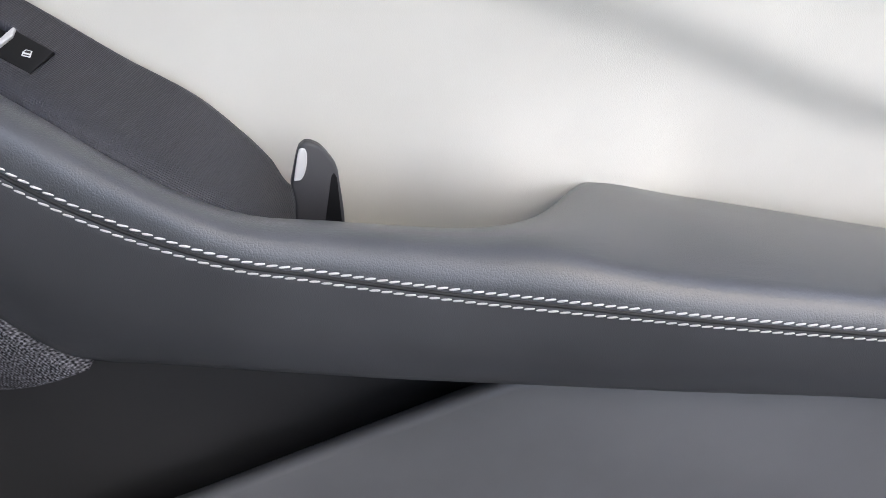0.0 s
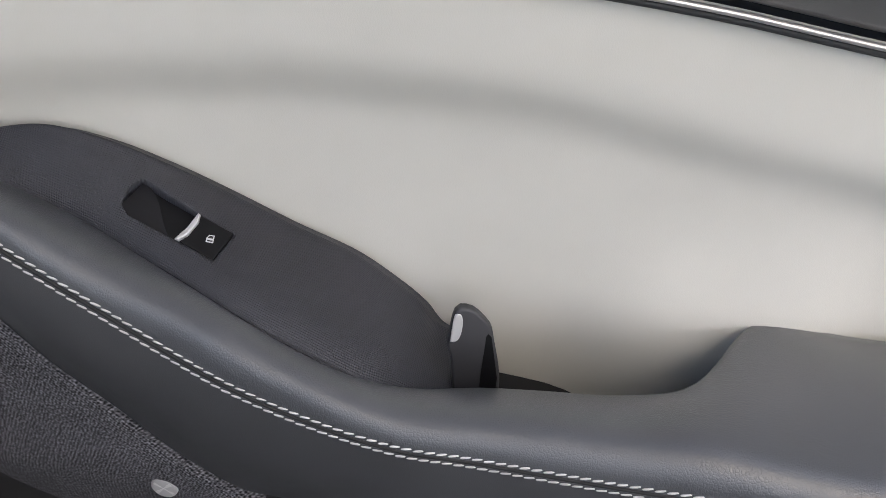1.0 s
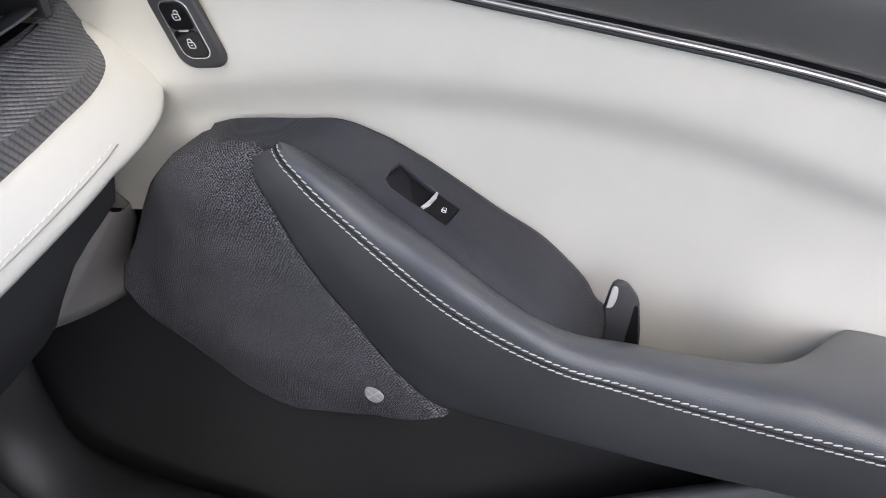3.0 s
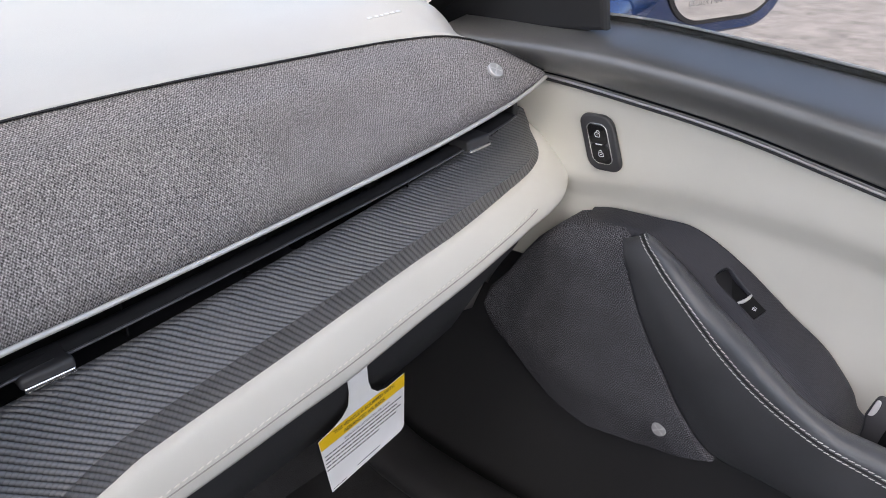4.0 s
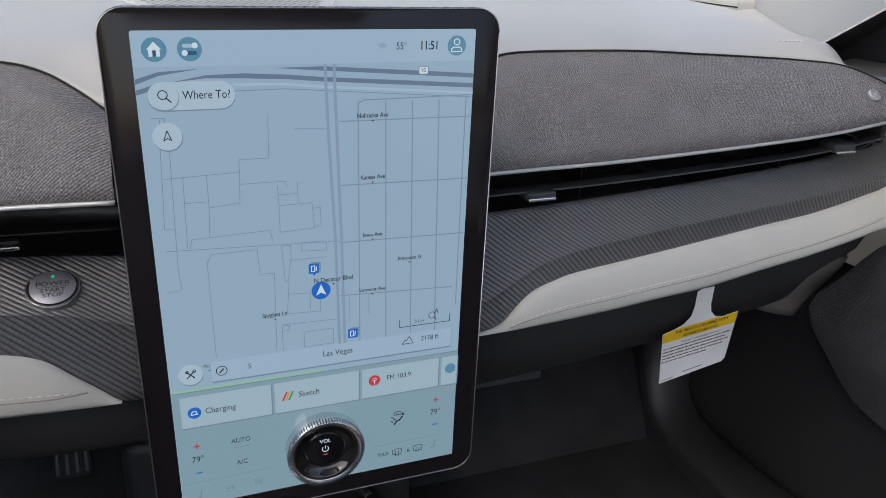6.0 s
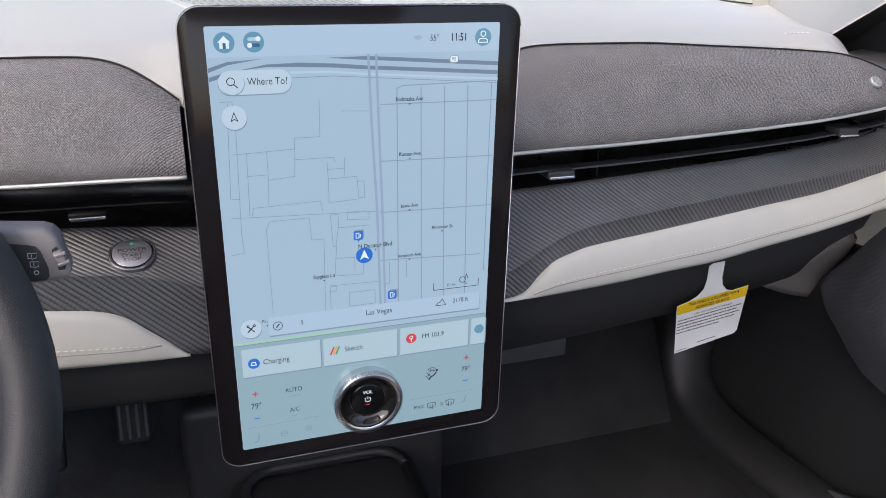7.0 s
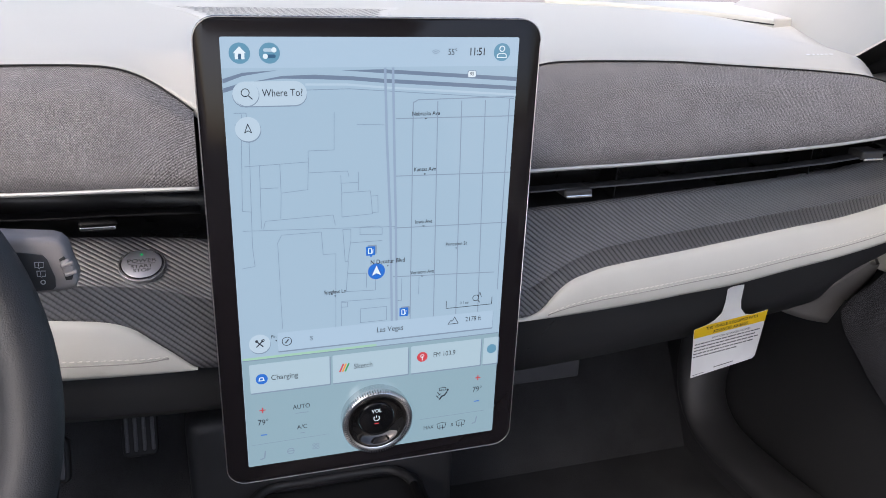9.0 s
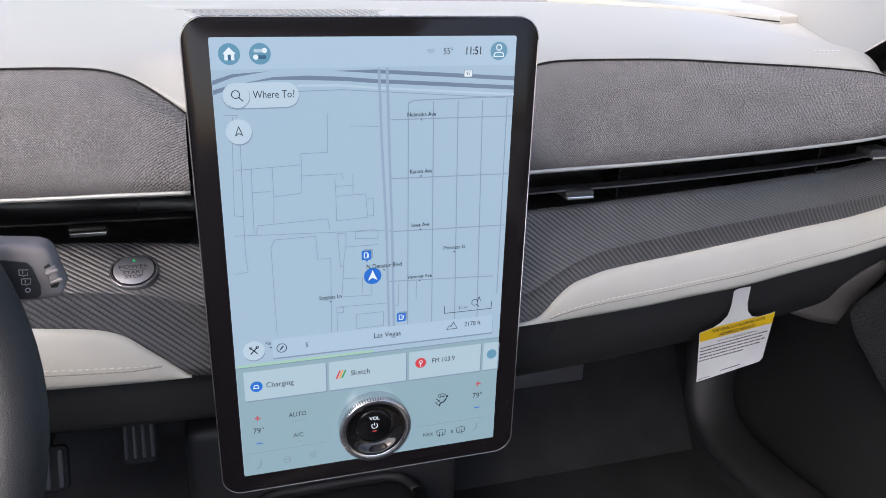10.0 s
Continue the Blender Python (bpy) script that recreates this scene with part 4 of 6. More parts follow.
# cloth speaker panels and what lies below them, once for each side
def dash_side(sign):
    xs = [sign * v for v in steps(0.126, 0.637, 90)]
    fl = sign > 0
    rows = []
    for x in xs:
        a, b = dash_point(CLOTH_TOP, x), dash_point(CHROME_LINE, x)
        w = (a - b).length
        row = [a + Vector((0, 0.002, -0.006))]
        nrm = Vector((0, -(a.z - b.z), (a.y - b.y))).normalized() if w > 0.003 else Vector((0, -0.6, 0.8))
        for t in steps(0, 1, 28):
            bulge = min(0.011, w * 0.13) * (smooth_step(t / 0.35) if t < 0.74 else math.sqrt(max(0.0, 1 - ((t - 0.74) / 0.26) ** 2)))
            row.append(a.lerp(b, t) + nrm * bulge)
        row.append(b + Vector((0, 0.003, -0.002)))
        row.append(b + Vector((0, 0.03, -0.002)))
        rows.append(row)
    cloth = part("speaker_panel", grid(rows, flip=not fl), CLOTH, dash, "grey woven cloth speaker panel")
    part("cloth_seam", tube([dash_point(CLOTH_TOP, x, -0.0004, 0.0006) for x in xs], 0.0008, 6), RUBBER, dash, "dark seam round the speaker panel")
    part("bright_strip", tube([dash_point(CHROME_LINE, x, -0.0012, -0.0012) for x in xs], 0.0017, 8), SATIN_STRIP, dash, "slim bright strip under the speaker panel")
    # vent slot
    vx = [sign * v for v in steps(0.10, 0.624, 60)]
    rows = []
    for x in vx:
        c, l = dash_point(CHROME_LINE, x), ledge_back(x)
        rows.append([c + Vector((0, 0.001, -0.0035)), c + Vector((0, 0.030, -0.006)), c + Vector((0, 0.085, -0.010)), l + Vector((0, 0.055, 0.004)), l + Vector((0, 0.02, 0.0)), l])
    vent = part("vent_slot", grid(rows, flip=not fl), GLOSS_DARK, dash, "full-width black air vent slot")
    mid = []
    for x in [v for v in vx if 0.125 < abs(v) < 0.612]:
        c = dash_point(CHROME_LINE, x)
        mid.append(Vector((x, c.y + 0.018, c.z - 0.024)))
    part("vane", tube(mid, 0.0085, 8, 0.16, (0, 0, 1)), DARK_PLASTIC if sign > 0 else SWITCH_BLACK, vent, "thin horizontal vent vane")
    part("vane_edge", tube([p + Vector((0, -0.0085, 0.0006)) for p in mid], 0.0009, 6), SATIN_DARK if sign > 0 else SWITCH_BLACK, vent)
    back = [p + Vector((0, 0.022, 0.010)) for p in mid]
    part("vane", tube(back, 0.008, 8, 0.14, (0, 0, 1)), DARK_PLASTIC, vent, "thin horizontal vent vane")
    for ax in ((0.243, 0.482) if sign > 0 else (0.30,)):
        c = dash_point(CHROME_LINE, sign * ax)
        part("divider", block(c + Vector((0, 0.040, -0.026)), (0.0016, 0.03, 0.030), 0.0005), SWITCH_BLACK, vent, smooth=False)
    for ax in ((0.1925, 0.547) if sign > 0 else (0.1995, 0.56)):
        c = dash_point(CHROME_LINE, sign * ax)
        p = Vector((c.x, c.y + 0.018, c.z - (0.0285 if sign > 0 else 0.030) + (0.0035 if ax == 0.547 else 0.0)))
        tab = part("vent_tab", block(p + Vector((0, -0.003, 0.0032 if ax > 0.5 else 0.002)), (0.0275, 0.022, 0.0045 if sign < 0 else 0.0095 if ax > 0.5 else 0.0075), 0.0025, 3), TAB_LIT_GREY if sign > 0 else SWITCH_BLACK, vent, "black vent tab with a bright lip")
        part("lip", block(p + Vector((0, -0.0145, -0.0005)), (0.0250, 0.0022, 0.0030), 0.0008), CHROME, tab, "bright lip", smooth=False)
    # end of the slot
    c, l = dash_point(CHROME_LINE, sign * 0.622), dash_point(LEDGE_BACK, sign * 0.622)
    part("slot_end", block(c.lerp(l, 0.5) + Vector((0.006 * sign, 0.040, 0)), (0.006, 0.06, 0.036), 0.002), DARK_PLASTIC, dash, smooth=False)
    # twill ledge
    tx = [sign * v for v in steps(0.0, 0.6, 90) + [0.608, 0.615, 0.621, 0.627, 0.632, 0.636, 0.639, 0.641, 0.6425]]
    shelf, face = [], []
    for x in tx:
        e = 1 - smooth_step((abs(x) - 0.60) / 0.04)
        l, f, b = ledge_back(x), dash_point(FOLD if fl else FOLD_DRIVER, x, -0.009 * e, 0.004 * e), dash_point(BOLSTER_TOP if fl else BOLSTER_DRIVER, x, 0.002)
        row = [l + Vector((0, 0.006, 0.0015))]
        for t in steps(0, 1, 12):
            row.append(l.lerp(f, t) + Vector((0, 0.0006, -0.0018)) * e * math.sin(math.pi * t ** 0.9))
        row.append(f + Vector((0, -0.0007, -0.0006)))
        shelf.append([outer(p) for p in row])
        row = [f + Vector((0, -0.0007, -0.0006))]
        for t in steps(0, 1, 9)[1:]:
            row.append(f.lerp(b, t))
        row.append(b + Vector((0, 0.006, -0.001)))
        face.append([outer(p) for p in row])
    part("twill_trim", merged(grid(shelf, flip=not fl), grid(face, flip=not fl)), TWILL, dash, "black carbon-look twill trim")
    # beige bolster, curling back at its outer end
    tops = [dash_point(BOLSTER_TOP, v) for v in steps(0.132, 0.603, 90)] + path_points([(0.6035, 0.478, 0.643), (0.620, 0.4805, 0.648), (0.632, 0.487, 0.654), (0.639, 0.497, 0.662), (0.6425, 0.511, 0.673), (0.643, 0.535, 0.682)], 22)[1:]
    lows = [dash_point(BOLSTER_LOW, v) for v in steps(0.132, 0.586, 90)] + path_points([(0.5865, 0.458, 0.606), (0.614, 0.4585, 0.612), (0.635, 0.462, 0.620), (0.649, 0.472, 0.630), (0.656, 0.491, 0.640), (0.657, 0.535, 0.646)], 22)[1:]
    if sign < 0:
        lows = [p - Vector((0, 0, 0.011)) for p in lows]
        tops = [dash_point(BOLSTER_DRIVER, v) for v in steps(0.1385, 0.603, 90)] + tops[90:]
        lows = [dash_point(BOLSTER_LOW, v, 0.0, -0.011) for v in steps(0.1385, 0.586, 90)] + lows[90:]
    rows = []
    for i, (t, b) in enumerate(zip(tops, lows)):
        d = (lows[min(i + 1, len(lows) - 1)] - lows[max(i - 1, 0)])
        out = Vector((d.y, -d.x, 0)).normalized()
        w = (t - b).length
        g = min(0.0055, w * 0.16) * (1 - 0.3 * smooth_step((i - 92) / 12))
        row = [t - out * 0.012]
        for s in steps(0, 1, 14):
            row.append(t.lerp(b, s) + (out + Vector((0, 0, 0.12))) * g * (math.sin(math.pi * s)) ** 0.5)
        row.append(b - out * 0.006 + Vector((0, 0, -0.001)))
        row.append(b - out * 0.04)
        rows.append([outer(Vector((p.x * sign, p.y, p.z))) for p in row])
    bol = part("bolster", grid(rows, flip=not fl), BEIGE, dash, "padded beige vinyl bolster with a stitched seam")
    line, low = [], []
    for v in steps(0.165 if fl else 0.159, 0.60, 70):
        t, b = dash_point(BOLSTER_TOP if fl else BOLSTER_DRIVER, v), dash_point(BOLSTER_LOW, v, 0.0, -0.011 if sign < 0 else 0.0)
        w = (t - b).length
        g = min(0.0055, w * 0.16)
        for s, store in ((0.62, line), (0.70, low)):
            if not fl:
                s = min(0.9, max(0.05, (t.z - 0.5725 - 0.045 * (v - 0.155)) / w + s - 0.62))
            p = t.lerp(b, s) + Vector((0, -1, 0.12)) * (g * (math.sin(math.pi * s)) ** 0.5 + 0.0002)
            p.x = sign * v
            store.append(p)
    stitch_row(line, (0, -0.8, -0.4), 0.0056, 0.0040, 0.0006, THREAD_BEIGE, bol, 0.25)
    part("bolster_seam", tube(low, 0.0005, 5), SEAM_BEIGE, bol, "fine seam below the stitches")
    # dark lower dash
    rows = []
    for v in steps(0.0, 0.605, 40):
        b = dash_point(BOLSTER_LOW, min(v, 0.62), 0.012, 0.001)
        b.x = sign * v
        row = [(0.0, 0.0), (0.003, -0.010), (0.010, -0.04), (0.032, -0.080), (0.054, -0.094), (0.13, -0.098), (0.50, -0.075)]
        cut = [(0.0, 0.0), (0.003, -0.010), (0.014, -0.038), (0.055, -0.075), (0.098, -0.120), (0.140, -0.150), (0.50, -0.12)]
        if sign < 0:
            row = [(0.0, 0.0), (0.003, -0.010), (0.006, -0.03), (0.014, -0.062), (0.022, -0.072), (0.10, -0.076), (0.50, -0.05)]
        k = smooth_step((v - 0.53) / 0.06) if sign > 0 else 0.0
        rows.append([b + Vector((0, p[0] + (q[0] - p[0]) * k, p[1] + (q[1] - p[1]) * k)) for p, q in zip(row, cut)])
    part("lower_dash", grid(rows, flip=not fl), LOWER_BLACK, dash, "black lower dashboard" if sign < 0 else "black glove box front")
    return cloth


# tab black lightened on the passenger's side for the light it catches
TAB_LIT_GREY = plastic("tab_lit_grey", (0.045, 0.045, 0.049), 0.4)
SATIN_DARK = plastic("vane_edge", (0.09, 0.09, 0.10), 0.3)
SEAM_BEIGE = plastic("seam_shade", (0.33, 0.315, 0.29), 0.8)
right_cloth = dash_side(1)
dash_side(-1)

# slim handle line and left edge of the glove box, and the panel below it
HANDLE_GREY = plastic("handle_grey", (0.17, 0.17, 0.18), 0.35)
part("glove_box_seam", tube([(0.181, 0.4495, 0.557), (0.171, 0.4535, 0.541), (0.160, 0.4575, 0.525)], 0.0007, 5), RUBBER, dash, "fine dark gap beside the glove box door")
part("under_panel", block((0.250, 0.684, 0.361), (0.175, 0.034, 0.029), 0.003), plastic("under_panel_grey", (0.08, 0.08, 0.088), 0.5), dash, "dark grey panel under the dashboard")
part("glove_box_handle", tube([(x, dash_point(BOLSTER_LOW, x)[1] + 0.034, 0.5225 + 0.02 * (x - 0.28)) for x in steps(0.253, 0.335, 8)], 0.0014, 6), HANDLE_GREY, dash, "slim dark handle of the glove box")

# badge on the passenger's cloth
badge(basis((0.5790, 0.4905, 0.7425), (1, 0.08, 0.02), (0, 0.75, 0.66)), right_cloth)

# airbag mark: small unreadable embossed marks, their highlights painted in pale
AIR = basis((0.5345, 0.570, pad_z(0.5345, 0.570) + 0.0006), (1, 0.0, (pad_z(0.55, 0.57) - pad_z(0.52, 0.57)) / 0.03), (0, 1, (pad_z(0.5345, 0.575) - pad_z(0.5345, 0.565)) / 0.01))
marks = [plate(rounded(w * 0.8, 0.0022, 0.0005, 2, x, 0), 0.0004, 0, AIR) for x, w in ((-0.0165, 0.006), (-0.009, 0.004), (-0.0035, 0.003), (0.002, 0.0045), (0.008, 0.005), (0.0145, 0.0055))]
part("embossed_mark", merged(*marks), PALE_INK, dash, "small embossed mark on the dashboard top, its highlights painted pale", smooth=False)

# centre speaker grille behind the display
PALE_GRILLE = plastic("pale_grille", (0.50, 0.49, 0.47), 0.5)
part("grille_plate", plate([(-0.068, 0.66), (0.068, 0.66), (0.135, 0.93), (0.19, 1.06), (-0.19, 1.06), (-0.135, 0.93)], 0.0022, 0.001, pose(0, 0, 0.7902)), PALE_GRILLE, dash, "pale perforated speaker grille", smooth=False)
holes = bmesh.new()
for j in range(40):
    y = 0.675 + j * 0.0078
    half = 0.058 + (y - 0.66) * 0.25 if y < 0.93 else 0.125 + (y - 0.93) * 0.42
    nx = int(half / 0.0045)
    for i in range(-nx, nx + 1):
        x = i * 0.0045 * 2 + (0.0045 if j % 2 else 0)
        if abs(x) > half - 0.005:
            continue
        vs = [holes.verts.new((x + 0.0027 * math.cos(a), y + 0.0025 * math.sin(a), 0.79255)) for a in (2 * math.pi * k / 7 for k in range(7))]
        holes.faces.new(vs)
part("perforation", holes, INK, dash, "dark round perforations", smooth=False, kind="stuff")

# start button in the twill on the driver's side
KNOB_RING = shader("button_ring_metal", (0.30, 0.30, 0.31), 0.22, 0.7)[0]
BUTTON_METAL = shader("button_metal", (0.34, 0.34, 0.385), 0.34, 0.5)[0]
PB = basis((-0.1750, 0.4595, 0.6400), (1, 0.0, 0), (0, 0.88, 0.475)) @ pose(0.0020, -0.0006, 0) @ Matrix.Diagonal((1.03, 1.0, 1.0, 1.0))
button = part("power_button", turned([(0.0, 0.0045), (0.0138, 0.0044), (0.0146, 0.0040), (0.0150, 0.0025), (0.0151, 0.0)], 48, PB), BUTTON_METAL, dash, "round brushed metal start button with a green lamp")
part("bezel_ring", turned([(0.0152, 0.0), (0.0155, 0.0034), (0.0162, 0.0040), (0.0171, 0.0034), (0.0177, 0.0010), (0.0173, -0.006)], 48, PB), KNOB_RING, button, "polished metal ring")
part("edge_ring", turned([(0.0143, 0.0042), (0.0147, 0.0046), (0.0151, 0.0038), (0.0147, 0.0030)], 48, PB), GLOSS_BLACK, button, "dark gap inside the ring")
part("lettering", lettering("POWER", 0.0050, PB @ pose(0, 0.0024, 0.00455), squeeze=1.2, bold=0.00004), INK, button, "the word POWER", smooth=False)
part("lettering", lettering("START", 0.0044, PB @ pose(0, -0.0032, 0.00455), squeeze=1.2, bold=0.00004), INK, button, "the word START", smooth=False)
part("lettering", lettering("STOP", 0.0044, PB @ pose(0, -0.0072, 0.00455), squeeze=1.2, bold=0.00004), INK, button, "the word STOP", smooth=False)
part("rule", plate(rounded(0.019, 0.0003, 0.0001, 2, 0, -0.0004), 0.0001, 0, PB @ pose(0, 0, 0.0045)), INK, button, smooth=False)
part("lamp", plate(circle(0.0010, 12, 0, 0.0085), 0.0002, 0, PB @ pose(0, 0, 0.0045)), glow("green_lamp", (0.02, 0.8, 0.25), 0.35), button, "lit green lamp", smooth=False)


# ---- windscreen pillars ----
def pillar(sign):
    rows = []
    base = [(0.6175, 0.638, 0.757), (0.630, 0.654, 0.765), (0.658, 0.700, 0.768), (0.692, 0.780, 0.770), (0.728, 0.860, 0.774), (0.765, 0.980, 0.780), (0.81, 1.13, 0.785)]
    for t in steps(0, 1, 10):
        row = []
        for bx, by, bz in base:
            z = bz + (1.24 - bz) * t
            x = bx - 0.10 * t + 0.02 * math.sin(math.pi * t)
            row.append((sign * x, by - (0.78 + (by - 0.615) * 0.45) * t, z))
        row.append((sign * (row[-1][0] * sign + 0.05), row[-1][1], row[-1][2]))
        rows.append(row)
    ob = part("pillar_trim", grid(rows, flip=sign < 0), PILLAR_TRIM, None, "pale beige windscreen pillar trim")
    seal = [[(r[0][0] + sign * 0.004, r[0][1] + 0.003, r[0][2] - 0.003), (sign * 0.756, r[0][1], r[0][2] - 0.004)] for r in rows]
    part("pillar_seal", grid(seal, flip=sign < 0), SAIL_BLACK, ob, "black seal between pillar trim and door")
    return tagged(ob, category="pillar", kind="structure")


pillar(1)
pillar(-1)


# ---- touch display ----
HOUSING_BLACK = plastic("housing_black", (0.018, 0.018, 0.021), 0.6, 1500.0, 0.04)
SX, SZ = 0.2455, 0.3685
display = thing("touch_display", "large portrait touch display showing a street map", "touch screen", at=(0, 0.41, 0.47))
DB = basis((0, 0.400, 0.6525), (1, 0, 0), (0, 0, 1))
HB = DB @ pose(0.0, -0.0032, 0)
part("housing", plate(rounded(SX - 0.006, SZ - 0.006, 0.016, 8), 0.013, 0.0, HB @ pose(0, 0, -0.0145)), HOUSING_BLACK, display)
part("rim", plate(rounded(SX - 0.0002, SZ - 0.0004, 0.0160, 10), 0.0034, 0.0010, HB @ pose(0, 0, -0.0046), 3), metal("rim_metal", (0.20, 0.19, 0.195), 0.26), display, "slim metal rim")
part("cover_glass", plate(rounded(SX - 0.0016, SZ - 0.0016, 0.0152, 10), 0.0016, 0.0007, HB @ pose(0, 0, -0.0020)), COVER_BLACK, display, "glossy black cover glass")
edge_line = [HB @ Vector((x, y, -0.0003)) for x, y in rounded(SX - 0.0013, SZ - 0.0015, 0.0154, 10)]
part("rim_line", tube(edge_line + edge_line[:1], 0.00042, 6, 1.0, (0, 1, 0)), metal("rim_line_metal", (0.62, 0.58, 0.56), 0.3), display, "thin bright line round the cover glass")
part("stand", block((0, 0.436, 0.64), (0.12, 0.05, 0.16), 0.01), BLACK_PLASTIC, display)

LIT = 0.288
UI = {
    "sheet": glow("ui_sheet", srgb(172, 198, 219), LIT),
    "map": glow("ui_map", srgb(163, 190, 210), LIT),
    "road": glow("ui_road", srgb(136, 156, 178), LIT),
    "avenue": glow("ui_avenue", srgb(146, 168, 193), LIT),
    "pale": glow("ui_pale", srgb(180, 204, 222), LIT),
    "deep": glow("ui_deep", srgb(52, 96, 130), LIT),
    "line": glow("ui_line", srgb(130, 152, 175), LIT),
    "highway": glow("ui_highway", srgb(112, 131, 156), LIT),
    "pill": glow("ui_pill", srgb(186, 208, 224), LIT),
    "shade": glow("ui_shade", srgb(128, 148, 170), LIT),
    "ink": glow("ui_ink", srgb(28, 36, 50), LIT),
    "teal": glow("ui_teal", srgb(96, 150, 178), LIT),
    "white": glow("ui_white", srgb(226, 240, 248), LIT),
    "blue": glow("ui_blue", srgb(28, 110, 208), LIT),
    "red": glow("ui_red", srgb(205, 62, 72), LIT),
    "green": glow("ui_green", srgb(160, 205, 180), LIT),
    "low": glow("ui_low", srgb(142, 172, 185), LIT),
    "card": glow("ui_card", srgb(174, 199, 212), LIT),
    "orange": glow("ui_orange", srgb(230, 160, 60), LIT),
    "leaf": glow("ui_leaf", srgb(60, 160, 90), LIT),
}


def S_(x, y, k=0):
    """A place on the display: millimetres from its middle line and down from its top, in thin layers."""
    return DB @ Matrix.Translation((x / 1000, (0.82 - 0.6525) - y / 1000, 0.00002 + 0.00006 * k))


screen = part("screen", plate(rounded(0.2105, 0.3385, 0.0012, 2), 0.00022, 0, DB @ pose(0, -0.0015, -0.0004)), UI["sheet"], display, "lit blue-white display panel", smooth=False)


def ui(name, bm, key, label=""):
    return part(name, bm, UI[key], screen, label, smooth=False)


def flat(pts, k):
    return plate([(x / 1000, -y / 1000) for x, y in pts], 0.00003, 0, S_(0, 0, k))


def stroke(pts, w, k):
    out = []
    for (x0, y0), (x1, y1) in zip(pts, pts[1:]):
        d = math.hypot(x1 - x0, y1 - y0)
        nx, ny = -(y1 - y0) / d * w / 2, (x1 - x0) / d * w / 2
        ex, ey = (x1 - x0) / d * w * 0.3, (y1 - y0) / d * w * 0.3
        out.append(flat([(x0 + nx - ex, y0 + ny - ey), (x1 + nx + ex, y1 + ny + ey), (x1 - nx + ex, y1 - ny + ey), (x0 - nx - ex, y0 - ny - ey)], k))
    return merged(*out)


def disc(x, y, r, k, n=28):
    return flat(circle(r, n, x, y), k)


def ring(x, y, r, w, k, n=20):
    return stroke([(x + r * math.cos(2 * math.pi * i / n), y + r * math.sin(2 * math.pi * i / n)) for i in range(n + 1)], w, k)


def box(x0, y0, x1, y1, r, k):
    return flat(rounded(abs(x1 - x0), abs(y1 - y0), r, 4, (x0 + x1) / 2, (y0 + y1) / 2), k)


def words(text, x, y, size, k, key="ink", squeeze=0.9, bold=0.0, align="CENTER"):
    return ui("text", lettering(text, size / 1000, S_(x, y, k), align, squeeze, 0.0, bold), key, "the words " + text)


# map sheet and streets
ui("map_sheet", flat([(-105, 20), (105, 20), (105, 241), (-105, 241)], 1), "map")
ui("park", flat([(-104.5, 243.5), (0, 243.5), (0, 238.5), (-104.5, 238.5)], 1.5), "green")
ui("highway", flat([(-105, 27), (-92, 23), (-69, 21.6), (-92, 25.2), (-105, 30)], 2), "highway")
ui("highway", flat([(-105, 33.2), (-96, 30.6), (-82, 28.4), (-66, 25.4), (-44, 24.8), (-18, 26.2), (4, 28.2), (14, 28.8), (105, 34.8), (105, 37.8), (14, 31.6), (4, 31), (-18, 29), (-44, 27.8), (-66, 27.2), (-82, 28.8), (-96, 33.4), (-105, 36.2)], 2), "highway")
ui("highway", flat([(-26, 22), (4, 21.6), (14, 22.2), (105, 28.2), (105, 31.2), (14, 24.9), (4, 24.3)], 2), "highway")
ui("side_road", stroke([(-50, 31.4), (-22, 31.8), (4, 34.2), (105, 41.2)], 1.5, 2), "pale")
ui("avenue", stroke([(5.3, 21), (7.1, 72), (10.4, 137), (12.8, 236)], 1.9, 2.2), "avenue")
ui("avenue", stroke([(11, 21), (13.1, 93), (14.6, 137), (16.6, 236)], 1.9, 2.2), "avenue")
for a, b in (((14, 56.7), (104.6, 57.1)), ((13.6, 99.7), (104.5, 101.1)), ((13.1, 140.6), (104, 142.3)), ((13, 181), (97, 184.7))):
    ui("street", stroke([a, b], 0.75, 2), "road")
for a, b in (((26.3, 45), (27.4, 219)), ((44.7, 45), (47, 219)), ((63, 45), (66, 219)), ((81.5, 45), (85, 219)), ((100.6, 44.5), (101, 200))):
    ui("street", stroke([a, b], 0.75, 2), "road")
ui("street", stroke([(26.3, 45.5), (30, 43.5), (104, 42.5)], 0.75, 2), "road")
ui("street", stroke([(-75, 35.5), (-20, 34.8), (104, 44)], 0.5, 2), "line")
WEST_PLOTS = [
    [(-95, 65), (-97.5, 120), (-91, 121)],
    [(-90, 66), (-92, 148), (-91, 163), (-100, 164)],
    [(-94, 87.5), (-50, 86), (-50, 78), (-31.5, 78), (-31, 51)],
    [(-84, 87), (-85, 134)],
    [(-70, 86.8), (-70, 110), (-71, 127)],
    [(-50, 86), (-51, 106.5), (-69.5, 108)],
    [(-84.5, 104), (-72, 104)],
    [(-50, 94), (-22, 94), (-21, 98)],
    [(-98, 135), (15, 139.4)],
    [(-83.5, 134.5), (-82, 128.5), (-33, 127), (-31.5, 135)],
    [(-26.5, 110.4), (-5, 110), (-3.5, 128), (-26.5, 129), (-26.5, 110.4)],
    [(-4.5, 114), (0.5, 114), (0.8, 127), (-3.5, 127)],
    [(-27, 97), (-26.5, 110)],
]
